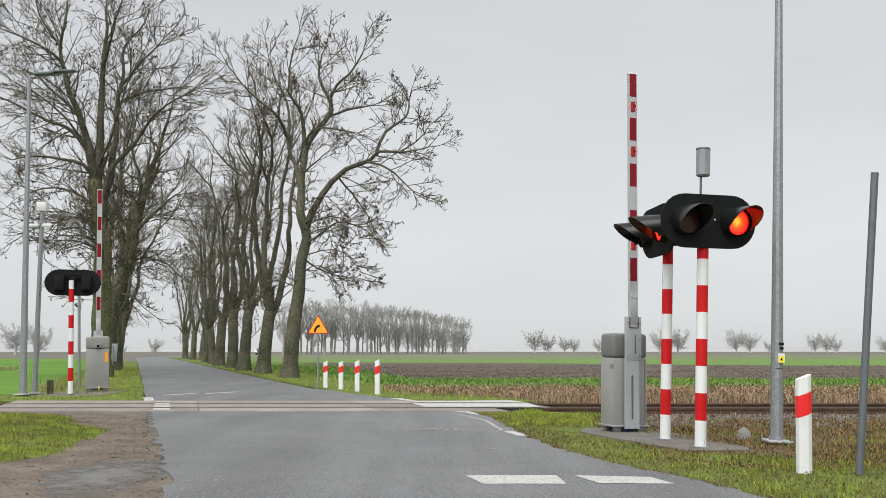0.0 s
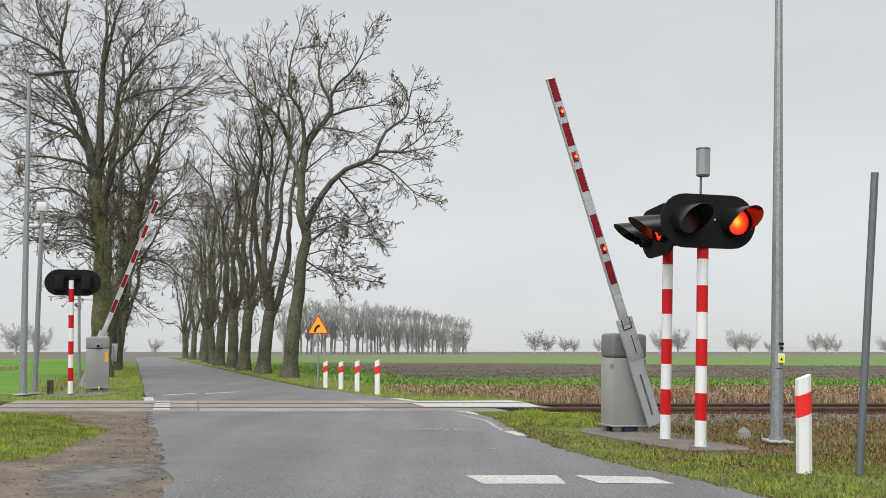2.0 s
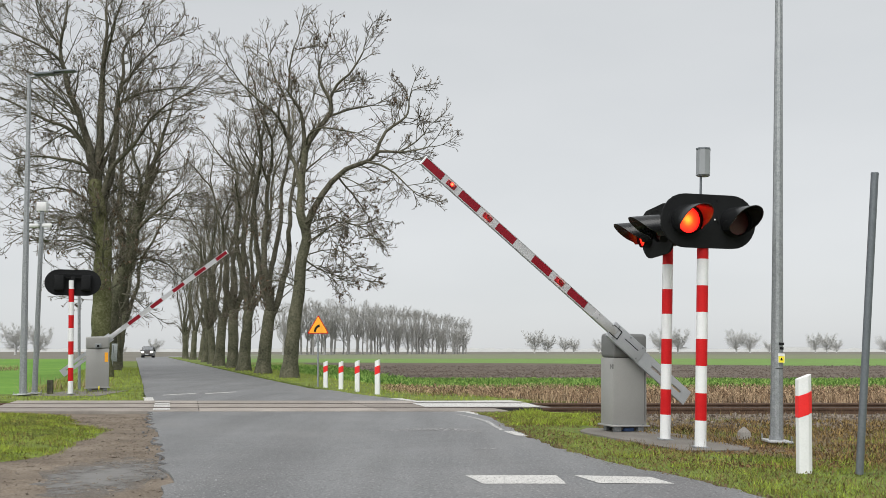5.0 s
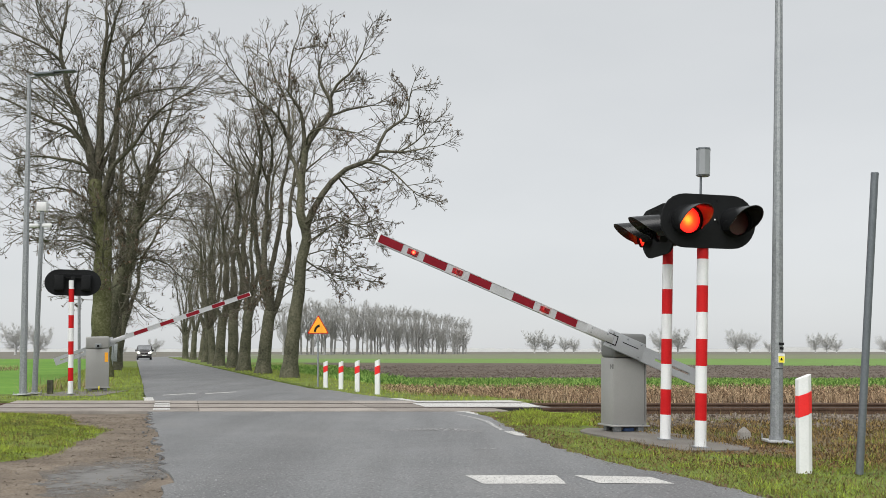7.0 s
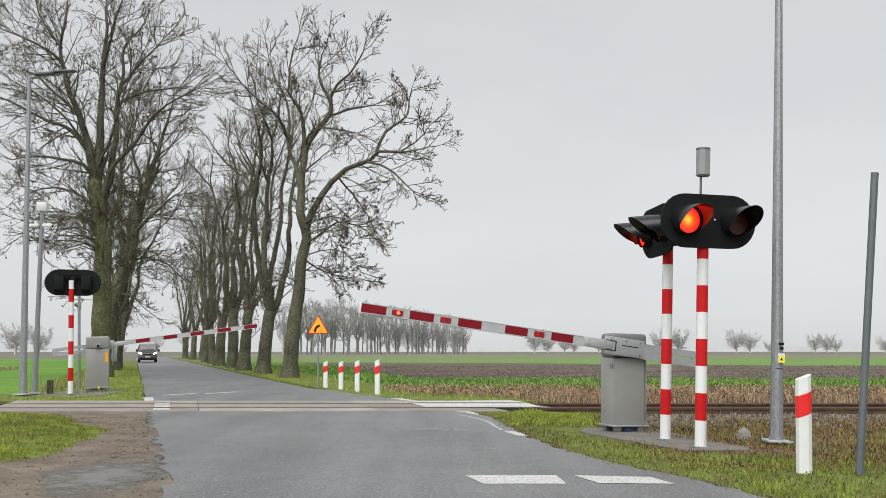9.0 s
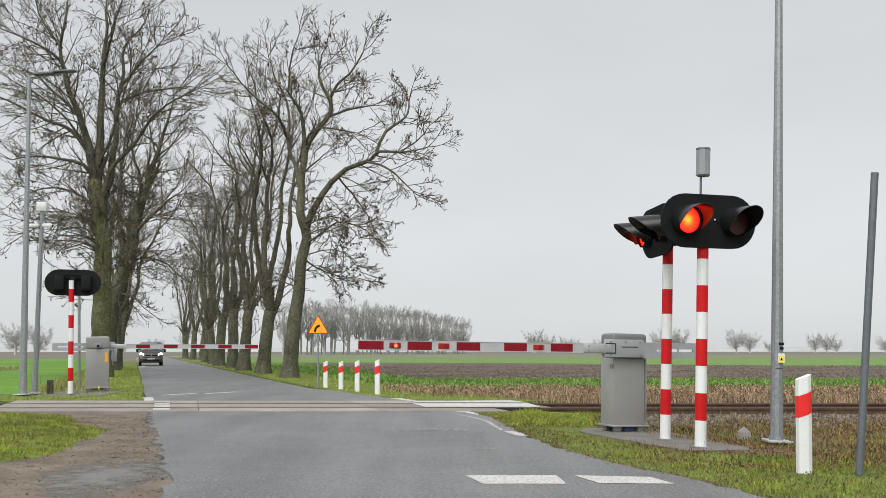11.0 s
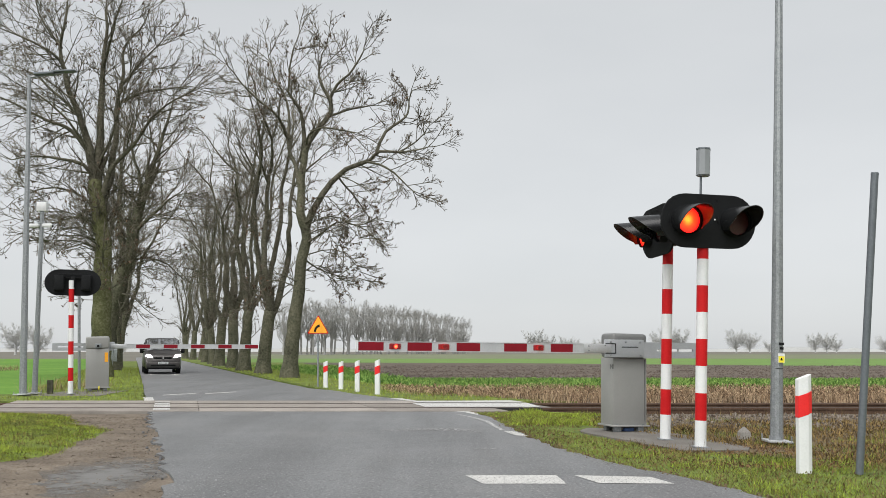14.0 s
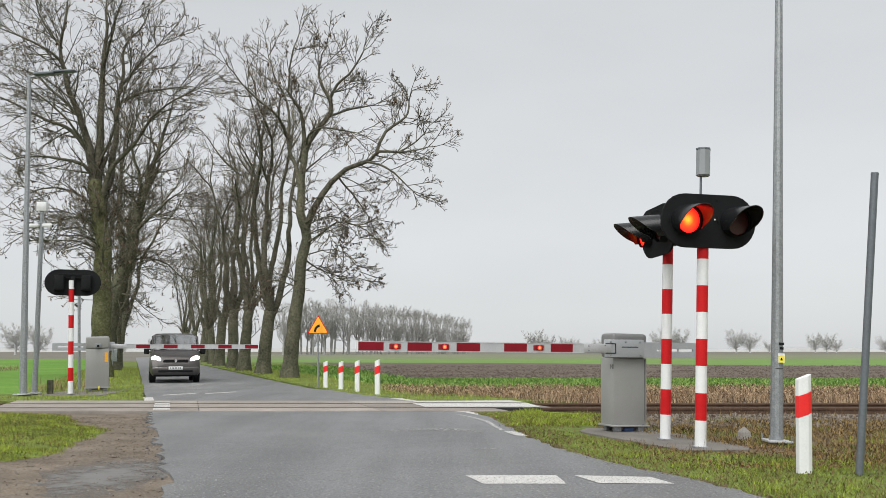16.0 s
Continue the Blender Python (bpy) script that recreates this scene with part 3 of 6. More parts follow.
for i in range(15000):
    y = 34.3 + 40 * rnd.random() ** 1.6
    x = rnd.uniform(-1.5 - (y - 34) * 0.2, 0.6 * y + 2)
    if noise.noise((x * 0.12, y * 0.5, 2)) > rnd.uniform(-0.5, 0.2):
        stone(x, y, -0.09, rnd.choice((0.025, 0.035, 0.05, 0.065)))
tagged(from_arrays("soil_clods", stones_v, stones_f, SOIL), "rough dark clods of the ploughed field", "soil", kind="stuff")
stones_v, stones_f = stones_g
tagged(from_arrays("gravel", stones_v, stones_f, BALLAST), "small stones scattered on the dirt shoulder", "gravel", kind="stuff")


# road markings
def marking(pts, label, material=PAINT, z=0.004):
    return sheet("road_marking", pts, z, material, label, "road marking")


for pts in ([(0.20, 8.34), (1.02, 8.34), (1.04, 7.82), (0.34, 7.82)], [(1.18, 8.34), (1.84, 8.23), (1.95, 7.82), (1.32, 7.85)]):
    marking(pts, "broad white stop line dash on the asphalt")
marking([(0.84, 12.8), (0.98, 12.84), (1.12, 12.13), (0.96, 12.17)], "short white edge line beside the grass")
marking([(0.30, 16.14), (0.53, 15.46), (0.73, 14.61), (0.86, 12.98), (0.80, 12.98), (0.65, 14.6), (0.45, 15.46), (0.21, 16.12)], "worn white edge line by the crossing", EDGE)
marking([(0.20, 16.93), (0.46, 16.93), (0.62, 16.42), (0.61, 16.0), (0.52, 16.25), (0.38, 16.70)], "curved white edge line before the track")
marking([(-7.05, 23.1), (-6.48, 24.1), (-6.40, 23.8), (-6.97, 22.8)], "thin white line across the far road")
marking([(-6.2, 23.95), (-5.62, 24.95), (-5.54, 24.65), (-6.12, 23.65)], "thin white line across the far road")
marking([(-7.15, 21.9), (-6.93, 21.95), (-6.40, 20.38), (-6.62, 20.38)], "white edge mark at the crossing")
marking([(left_edge(y) + 0.42 + k, y) for y, k in ((7.0, 0), (10.0, 0.02), (12.5, 0), (16.2, 0), (16.2, 0.015), (12.5, 0.015), (10.0, 0.035), (7.0, 0.015))], "thin worn seam line along the road edge", FADED)
marking([(-1.25, 21.5), (-1.0, 21.55), (-0.55, 20.4), (-0.75, 20.4)], "white edge mark at the crossing")
for y0, y1 in ((17.10, 17.60), (18.0, 18.45), (18.72, 19.17), (19.52, 19.80)):
    marking([(-5.66 + (18 - y0) * 0.30, y0), (-5.34 + (18 - y0) * 0.30, y0), (-5.34 + (18 - y1) * 0.30, y1), (-5.66 + (18 - y1) * 0.30, y1)], "white bar painted on the crossing panel", z=0.022)
marking([(-0.35, 18.0), (1.9, 17.97), (1.78, 19.2), (-0.65, 19.2)], "large white painted area on the crossing panels", PAINT, 0.022)
marking([(-0.55, 19.5), (1.8, 19.47), (1.5, 20.3), (-0.7, 20.0)], "large white painted area on the crossing panels", PAINT, 0.022)
marking([(-0.89, 13.16), (0.13, 13.35), (0.54, 12.90), (0.53, 12.62), (-0.2, 12.95), (-0.87, 12.84)], "nearly worn off white line on the asphalt", GHOST)
marking([(0.36, 10.62), (0.62, 10.62), (0.63, 10.5), (0.36, 10.5)], "last trace of a white mark on the asphalt", GHOST)


# ---- grass, weeds and crops in blades ----
def blades(name, xy, z, low, high, width, material, label, category="grass", lean=0.5, leafy=False, clump=0.0):
    n = len(xy)
    g = np.random.default_rng(len(name) * 7 + n)
    a, l = g.uniform(0, math.tau, n), g.uniform(0, lean, n)
    h = g.uniform(low, high, n)
    if clump:
        h *= np.array([max(0.25, 0.75 + 1.3 * noise.noise((a_ * clump, b_ * clump, 5))) for a_, b_ in xy])
    t = g.uniform(0, math.tau, n)
    base = np.column_stack((xy, np.full(n, z) if np.isscalar(z) else z))
    side = np.column_stack((np.cos(t), np.sin(t), np.zeros(n))) * (width * g.uniform(0.6, 1.4, n))[:, None] / 2
    tip = base + np.column_stack((np.cos(a) * l * h, np.sin(a) * l * h, h))
    if leafy:
        mid = (base + tip) / 2 + np.array((0, 0, 0.15)) * h[:, None]
        v = np.stack((base, mid - side, tip, mid + side), 1).reshape(-1, 3)
        f = np.arange(4 * n).reshape(-1, 4)
    else:
        v = np.stack((base - side, base + side, tip), 1).reshape(-1, 3)
        f = np.arange(3 * n).reshape(-1, 3)
    return tagged(from_arrays(name, v.tolist(), f.tolist(), material), label, category, kind="stuff")


rng = np.random.default_rng(11)


def spots(n, x0, x1, y0, y1, keep, lumpy=0.0):
    x, y = rng.uniform(x0, x1, n), rng.uniform(y0, y1, n)
    ok = np.array([keep(a, b) and (not lumpy or noise.noise((a * lumpy, b * lumpy, 3)) > rng.uniform(-0.45, 0.15)) for a, b in zip(x, y)], dtype=bool)
    return np.column_stack((x, y))[ok]


def near_pad(x, y):
    return abs((x - 2.75) * 0.72 + (y - 11.4) * 0.30) < 0.30 and 10.35 < y < 13.6 or 3.65 < x < 3.98 and 11.55 < y < 12.0


p = spots(130000, 0.5, 9, 5.6, 17.3, lambda x, y: (y < 15.9 or x < 2.95 - (y - 15.9) * 0.35) and x > right_edge(y) - 0.03 + 0.05 * noise.noise((x * 3, y * 3, 0)) and x < 0.72 * y + 1 and not near_pad(x, y) and (x < right_edge(y) + 1.15 + 0.5 * noise.noise((x, y, 1)) or y < 9.5 + 0.5 * noise.noise((x * 1.5, 0, 0)) + 0.0))
blades("grass", p, -0.02, 0.012, 0.050, 0.0065, VERGE, "short green verge grass beside the road", lean=1.1, clump=2.2)
q = p[(p[:, 1] < 10.2) & (np.array([noise.noise((a * 1.7, b * 1.7, 4)) for a, b in p]) > 0.0)]
blades("grass", q, -0.02, 0.02, 0.075, 0.0065, LUSH, "brighter tufts of longer verge grass", lean=1.1, clump=2.5)
k = np.array([rng.random() < 0.30 + 0.6 * noise.noise((a_ * 1.5, b_ * 1.5, 9)) for a_, b_ in p])
blades("herbs", p[k], -0.015, 0.006, 0.030, 0.013, HERB, "small broad herb leaves among the verge grass", lean=1.6, leafy=True)
p = p[rng.random(len(p)) < 0.16]
blades("dry_grass", p, -0.02, 0.02, 0.055, 0.010, BROWN_LEAF, "dead blades among the verge grass", lean=1.6)
p = spots(40000, 2.0, 13, 8.8, 14.6, lambda x, y: x > right_edge(y) + 1.0 and x < 0.62 * y + 1 and not near_pad(x, y), 0.9)
blades("dry_grass", p, -0.02, 0.015, 0.095, 0.006, GOLD, "dry golden-brown grass between verge and track", lean=1.1, clump=1.1)
p = spots(44000, 2.2, 13, 8.9, 14.7, lambda x, y: x > right_edge(y) + 1.1 and x < 0.62 * y + 1 and not near_pad(x, y), 0.8)
blades("dry_weeds", p, -0.02, 0.015, 0.085, 0.013, GOLD, "matted dead weeds in front of the ballast", "weeds", 1.3, True, 1.0)
p = spots(2200, 2.6, 12, 9.6, 15.8, lambda x, y: x > right_edge(y) + 1.2 and x < 0.62 * y + 1 and not near_pad(x, y), 0.9)
blades("dry_stalks", p, -0.02, 0.10, 0.30, 0.0045, BROWN_LEAF, "thin dead reddish stalks standing before the rails", "weeds", 0.5)


def bank_place(x, y):
    """How far out on the bank a place lies: 0 in the middle, 1 at its rim."""
    c, s = math.cos(radians(BANK[5])), math.sin(radians(BANK[5]))
    u, v = ((x - BANK[0]) * c + (y - BANK[1]) * s) / BANK[2], ((y - BANK[1]) * c - (x - BANK[0]) * s) / BANK[3]
    a = np.arctan2(v, u)
    return np.hypot(u, v) / (1 + 0.10 * np.sin(3 * a + 1) + 0.06 * np.sin(7 * a))


p = spots(190000, -12.4, -3.6, 8.6, 16.7, lambda x, y: x > -0.56 * y - 1.2 and bank_place(x, y) < 1.0 + 0.10 * noise.noise((x, y, 0)))
q = np.interp(bank_place(p[:, 0], p[:, 1]), (0, 0.35, 0.7, 0.92, 1.0), (1, 0.95, 0.7, 0.3, 0))
blades("grass", p, -0.045 + 0.15 * q, 0.012, 0.062, 0.007, LUSH, "short green grass on the low bank", lean=1.2, clump=2.2)
k = np.array([rng.random() < 0.22 + 0.5 * noise.noise((a_ * 1.2, b_ * 1.2, 8)) for a_, b_ in p])
blades("herbs", p[k], -0.035 + 0.15 * q[k], 0.008, 0.032, 0.013, HERB, "small broad herb leaves in the grass of the bank", lean=1.5, leafy=True)
k = np.array([rng.random() < 0.02 + 0.16 * max(0, noise.noise((a_ * 0.9, b_ * 0.9, 2))) for a_, b_ in p])
p, q = p[k], q[k]
blades("dry_grass", p, -0.03 + 0.15 * q, 0.02, 0.06, 0.008, GOLD, "dead blades among the grass of the bank", lean=1.6)
p = spots(60000, -24, -5, 20.6, 60, lambda x, y: left_edge(y) - 3.2 - (8 if y < 23 else 0) < x < left_edge(y) + 0.05 * noise.noise((x, y * 3, 0)))
blades("grass", p, -0.02, 0.02, 0.09, 0.013, LUSH, "green grass on the verge by the barrier", lean=0.9)
p = spots(60000, -22, 3, 20.6, 60, lambda x, y: right_edge(y) - 0.03 < x < right_edge(y) + 3.2)
blades("grass", p, -0.02, 0.02, 0.10, 0.013, LUSH, "green grass on the verge under the trees", lean=0.9)
p = spots(110000, -8, 30, 21.0, 28.5, lambda x, y: x > right_edge(y) + 1.5 + 0.5 * noise.noise((x, y, 0)) and y > 22.0 + 1.2 * max(0, 1.5 - x) * 0.5 and abs(x) < 0.62 * y + 1 and y < 27.2 + 1.5 * noise.noise((x * 0.5, 2, 0)))
blades("dry_weeds", p[::2], -0.08, 0.08, 0.27, 0.012, DRY, "dense strip of dead brown weeds", "weeds", 0.9)
blades("dry_weeds", p[1::2], -0.02 + 0.12 * rng.random(len(p[1::2])), 0.02, 0.08, 0.026, DRY, "curled dead leaves of the brown weeds", "weeds", 1.5, True)
p = spots(90000, -8, 30, 26.6, 34.5, lambda x, y: x > right_edge(y) + 3.0 and abs(x) < 0.60 * y + 1 and noise.noise((x * 0.45, y * 0.45, 7)) > -0.34)
blades("green_weeds", p, -0.08, 0.06, 0.23, 0.05, LEAFY, "bright green leafy plants along the field edge", "plants", 1.0, True)
p = spots(16000, 0.45, 3.1, 14.0, 17.1, lambda x, y: x > right_edge(min(y, 15.6)) and (y < 15.6 or abs(y - 15.6) < 1.6 - abs(x - 1.7)))
blades("grass", p, -0.018, 0.02, 0.08, 0.010, LUSH, "yellow-green grass in the corner by the rails", lean=1.1, clump=1.6)
p = spots(1500, 0.75, 2.4, 7.0, 16, lambda x, y: right_edge(y) - 0.02 < x < right_edge(y) + 0.9, 1.6)
blades("fallen_leaves", p, -0.012, 0.004, 0.02, 0.025, BROWN_LEAF, "brown fallen leaves and dead stems in the verge", "leaves", 1.6, True)
p = spots(5200, 2.3, 6.5, 8.9, 11.0, lambda x, y: x > right_edge(y) + 0.6 and not near_pad(x, y), 1.3)
blades("fallen_leaves", p, -0.010, 0.006, 0.03, 0.020, BROWN_LEAF, "brown leaf litter between verge and concrete pad", "leaves", 1.6, True)
p = spots(16000, 2.9, 8.0, 8.6, 12.4, lambda x, y: x > right_edge(y) + 1.0 and not near_pad(x, y) and x < 0.62 * y + 1 and noise.noise((x * 1.1, y * 1.1, 12)) > 0.12)
blades("grass", p, -0.02, 0.015, 0.075, 0.007, LUSH, "green tufts among the dry grass", lean=1.1, clump=2.0)
p = spots(1800, 2, 18, 15.2, 17.0, lambda x, y: x < 0.62 * y + 1, 0.7)
blades("dry_grass", p, -0.09, 0.04, 0.20, 0.012, STRAW, "dry tufts growing in the ballast", lean=1.0)
p = spots(6000, 2, 18, 20.4, 21.4, lambda x, y: x < 0.62 * y + 1)
blades("dry_weeds", p, -0.09, 0.10, 0.30, 0.018, DRY, "dead weeds behind the rails", "weeds", 0.8)
p = spots(2600, -40, -24, 54, 62, lambda x, y: x < left_edge(y) - 5 and x < -0.463 * y, 0.3)
blades("dry_weeds", p, -0.09, 0.12, 0.38, 0.02, DRY, "clumps of dead weeds at the field edge", "weeds", 0.8)
p = spots(350, -12.2, -10.4, 25.6, 29, lambda x, y: True, 0.9)
blades("dead_shrub", p, -0.05, 0.15, 0.55, 0.012, DRY, "dead brown stalks beside the barrier", "weeds", 1.2)
p = spots(20000, 2.6, 11, 9.2, 15.0, lambda x, y: x > right_edge(y) + 1.0 and not near_pad(x, y) and noise.noise((x * 0.9, y * 0.9, 8)) > 0.05)
blades("grass", p, -0.02, 0.02, 0.085, 0.012, GRASS, "green tufts among the dry grass", lean=1.0)
p = spots(40000, -22, 0, 31, 66, lambda x, y: right_edge(y) + 2.6 < x < -1.0 - (y - 34) * 0.21 and rng.random() < 40 / y)
blades("green_weeds", p, -0.075, 0.06, 0.25, 0.05, LEAFY, "green weeds behind the roadside trees", "plants", 1.0, True)


# ---- bare winter trees ----
def tubes(name, segs, sides, material, parent, label=""):
    """Tapered tubes for an array of segments: foot, head, radius at foot and head."""
    s = np.array(segs)
    p0, p1, r0, r1 = s[:, 0:3], s[:, 3:6], s[:, 6], s[:, 7]
    d = p1 - p0
    d /= np.linalg.norm(d, axis=1)[:, None] + 1e-9
    ref = np.where(np.abs(d[:, 2:3]) > 0.9, np.array([[1.0, 0, 0]]), np.array([[0, 0, 1.0]]))
    u = np.cross(d, ref)
    u /= np.linalg.norm(u, axis=1)[:, None]
    w = np.cross(d, u)
    rings = []
    for p, r in ((p0, r0), (p1, r1)):
        for k in range(sides):
            a = k / sides * math.tau
            rings.append(p + (u * math.cos(a) + w * math.sin(a)) * r[:, None])
    v = np.stack(rings, 1).reshape(-1, 3)
    base = np.arange(len(s))[:, None] * 2 * sides
    f = np.concatenate([base + np.array([k, (k + 1) % sides, sides + (k + 1) % sides, sides + k]) for k in range(sides)])
    ob = from_arrays(name, v.tolist(), f.tolist(), material, parent)
    ob.data.polygons.foreach_set("use_smooth", [True] * len(ob.data.polygons))
    return tagged(ob, label, kind="stuff")


def sweep(name, pts, radii, sides, material, parent, r, flare=0.0, label=""):
    """One continuous limb through pts, with an uneven round section."""
    v, f = [], []
    u = Vector((1, 0, 0))
    bumps = [r.uniform(0.88, 1.12) for k in range(sides)]
    for i, p in enumerate(pts):
        d = (pts[min(i + 1, len(pts) - 1)] - pts[max(i - 1, 0)]).normalized()
        u = (u - u.dot(d) * d).normalized()
        w = d.cross(u)
        for k in range(sides):
            a = k / sides * math.tau
            rr = radii[i] * bumps[k] * r.uniform(0.96, 1.04)
            if flare and p.z < 0.9:
                rr *= 1 + flare * (1 - max(p.z, 0) / 0.9) ** 2 * (0.7 + 0.5 * math.sin(a * 4 + 1))
            v.append(tuple(p + (u * math.cos(a) + w * math.sin(a)) * rr))
    for i in range(len(pts) - 1):
        for k in range(sides):
            j = (k + 1) % sides
            f.append((i * sides + k, i * sides + j, (i + 1) * sides + j, (i + 1) * sides + k))
    f.append(tuple(range(len(v) - sides, len(v))))
    ob = from_arrays(name, v, f, material, parent)
    ob.data.polygons.foreach_set("use_smooth", [True] * len(ob.data.polygons))
    return tagged(ob, label)


class Growth:
    def __init__(self, seed):
        self.r = random.Random(seed)
        self.spines, self.limbs, self.twigs, self.tips = [], [], [], []

    def side(self, d, angle):
        """A direction that leaves d by that angle on a random side."""
        r = self.r
        v = Vector((r.gauss(0, 1), r.gauss(0, 1), r.gauss(0, 1)))
        v -= v.dot(d) * d
        v.normalize()
        return (d * math.cos(angle) + v * math.sin(angle)).normalized()

    def branch(self, p, d, length, rad, level, top, plan):
        r = self.r
        count, ratio, wander, lift, angle = plan[level]
        n = max(2, min(9, int(length / (0.30 if level == 1 else 0.22 if level == 2 else 0.17))))
        step = length / n
        store = self.limbs if level <= 1 else self.twigs
        thin = (0.017, 0.0125, 0.0100, 0.0088)[min(level, 4) - 1]
        kids = []
        bend = Vector((r.gauss(0, 1), r.gauss(0, 1), r.gauss(0, 1)))
        for i in range(n):
            k = (i + 1) / n
            bend = bend * 0.45 + Vector((r.gauss(0, 1), r.gauss(0, 1), r.gauss(0, 1)))
            d = (d + bend * wander + Vector((0, 0, lift * (0.4 + 1.2 * k)))).normalized()
            q = p + d * step
            ra, rb = rad * (1 - 0.7 * i / n), rad * (1 - 0.7 * k)
            store.append((*p, *q, max(ra, thin), max(rb, thin * 0.85)))
            kids.append((q, d, k))
            p = q
        if level < top:
            for c in range(count):
                k = 0.18 + 0.82 * (c + r.uniform(0.2, 0.9)) / count
                q, dd, k = kids[min(n - 1, int(k * n))]
                self.branch(q, self.side(dd, angle * r.uniform(0.65, 1.25)), length * ratio * r.uniform(0.6, 1.35) * (1.2 - 0.55 * k), rad * (1 - 0.65 * k) * 0.62, level + 1, top, plan)
        if level >= top - 1:
            self.tips.append((p, d))

    def spine(self, pts, r0, r1, sprouts, length, top, plan, start=0.3, sides=8):
        """A trunk or limb along given points, with branches from it."""
        r = self.r
        pts = [Vector(p) for p in pts]
        fine = []
        for i in range(len(pts) - 1):
            p0, p1, p2, p3 = pts[max(i - 1, 0)], pts[i], pts[i + 1], pts[min(i + 2, len(pts) - 1)]
            m = max(2, int((p2 - p1).length / 0.35))
            for j in range(m):
                t = j / m
                q = 0.5 * (2 * p1 + (p2 - p0) * t + (2 * p0 - 5 * p1 + 4 * p2 - p3) * t * t + (3 * p1 - p0 - 3 * p2 + p3) * t ** 3)
                fine.append(q + Vector((0.15 * noise.noise(q * 0.8), 0.15 * noise.noise(q * 0.8 + Vector((7, 3, 1))), 0)) * min(1, max(0, q.z - 2)) + Vector((r.gauss(0, 0.012), r.gauss(0, 0.012), 0)))
        fine.append(pts[-1])
        n = len(fine) - 1
        self.spines.append((fine, [r0 + (r1 - r0) * (i / n) for i in range(n + 1)], sides))
        for c in range(sprouts):
            k = r.uniform(start, 1.0)
            i = min(n - 1, int(k * n))
            d = (fine[i + 1] - fine[i]).normalized()
            if c < 2:
                self.branch(fine[-1], self.side(d, 0.35), length * 0.75, r1 * 0.9, 1, top, plan)
            else:
                rad = min((r0 + (r1 - r0) * k) * 0.45, length * 0.017)
                self.branch(fine[i], self.side(d, r.uniform(0.6, 1.1)), length * r.uniform(0.5, 1.1) * (1.15 - 0.4 * k), rad, 1, top, plan)

    def build(self, name, m, label, group="", seeds=0.4, bark=None, twig=None, seed_size=0.07):
        tree = thing(name, m, label, "tree", group)
        for i, (pts, radii, sides) in enumerate(self.spines):
            sweep("limb" if i else "trunk", pts, radii, sides, bark or BARK if i == 0 else (bark if bark in (PALE_HAZE_TWIG, HAZY_TWIG) else LIMB_BARK), tree, self.r, 0 if i else 0.38)
        tubes("branchwork", self.limbs, 4, bark if bark in (PALE_HAZE_TWIG, HAZY_TWIG) else LIMB_BARK, tree) if self.limbs else None
        tubes("crown", self.twigs, 3, twig or TWIG, tree, "fine bare twigs")
        if seeds:
            v, f = [], []
            r = self.r
            for p, d in self.tips:
                if r.random() > seeds or noise.noise(p * 0.7) < 0.08:
                    continue
                for j in range(3):
                    c = p + Vector((r.gauss(0, 0.03), r.gauss(0, 0.03), r.gauss(-0.03, 0.03)))
                    a = Vector((r.gauss(0, 1), r.gauss(0, 1), r.gauss(0, 1))) * seed_size * 0.3
                    b = Vector((r.gauss(0, 0.35), r.gauss(0, 0.35), -1)) * seed_size * r.uniform(0.6, 1.4)
                    k = len(v)
                    v += [tuple(c), tuple(c + a + b * 0.5), tuple(c + b), tuple(c - a + b * 0.5)]
                    f.append((k, k + 1, k + 2, k + 3))
            if v:
                tagged(from_arrays("seed_crop", v, f, SEEDS, tree), "dry dark seeds", kind="stuff")
        return tree


# count, length ratio, wander, lift, angle for each level
ASH = {1: (6, 0.50, 0.10, 0.035, 0.72), 2: (4, 0.58, 0.13, 0.07, 0.72), 3: (0, 0, 0.12, 0.11, 0.6)}
SHOOTS = {1: (5, 0.5, 0.10, 0.07, 0.6), 2: (3, 0.5, 0.13, 0.12, 0.6), 3: (0, 0, 0.12, 0.16, 0.6)}

# the large ash by the warning sign, foot at its origin, in metres
g = Growth(21)
g.spine([(-0.06, 0, -0.1), (0.0, 0, 1.1), (0.13, 0, 2.6), (0.25, 0, 4.0), (0.37, 0, 5.0), (0.47, 0, 6.2), (0.29, 0, 6.9), (0.32, 0.1, 8.3), (0.39, 0.2, 9.15), (0.5, 0.2, 9.9)], 0.33, 0.13, 14, 1.60, 3, ASH, 0.55, 14)
g.spine([(0.5, 0.2, 9.9), (1.0, 0.2, 10.7), (1.41, 0.2, 11.3), (1.45, 0.2, 11.9), (1.1, 0.4, 12.5), (0.86, 0.6, 13.1), (0.9, 0.7, 13.8), (1.1, 0.8, 14.4)], 0.125, 0.025, 14, 1.76, 3, ASH, 0.15)
g.spine([(1.45, 0.2, 11.9), (1.83, 0, 12.5), (2.37, -0.3, 12.9), (2.8, -0.5, 13.6), (2.95, -0.6, 14.0)], 0.075, 0.022, 13, 1.68, 3, ASH, 0.15)
g.spine([(0.45, 0.2, 9.8), (0.32, 0, 10.65), (0.3, -0.2, 11.2), (-0.06, -0.3, 11.7), (-0.36, -0.4, 12.1), (-0.24, -0.5, 12.75), (-0.1, -0.6, 13.3), (0.1, -0.8, 14.2)], 0.09, 0.022, 13, 1.68, 3, ASH, 0.25)
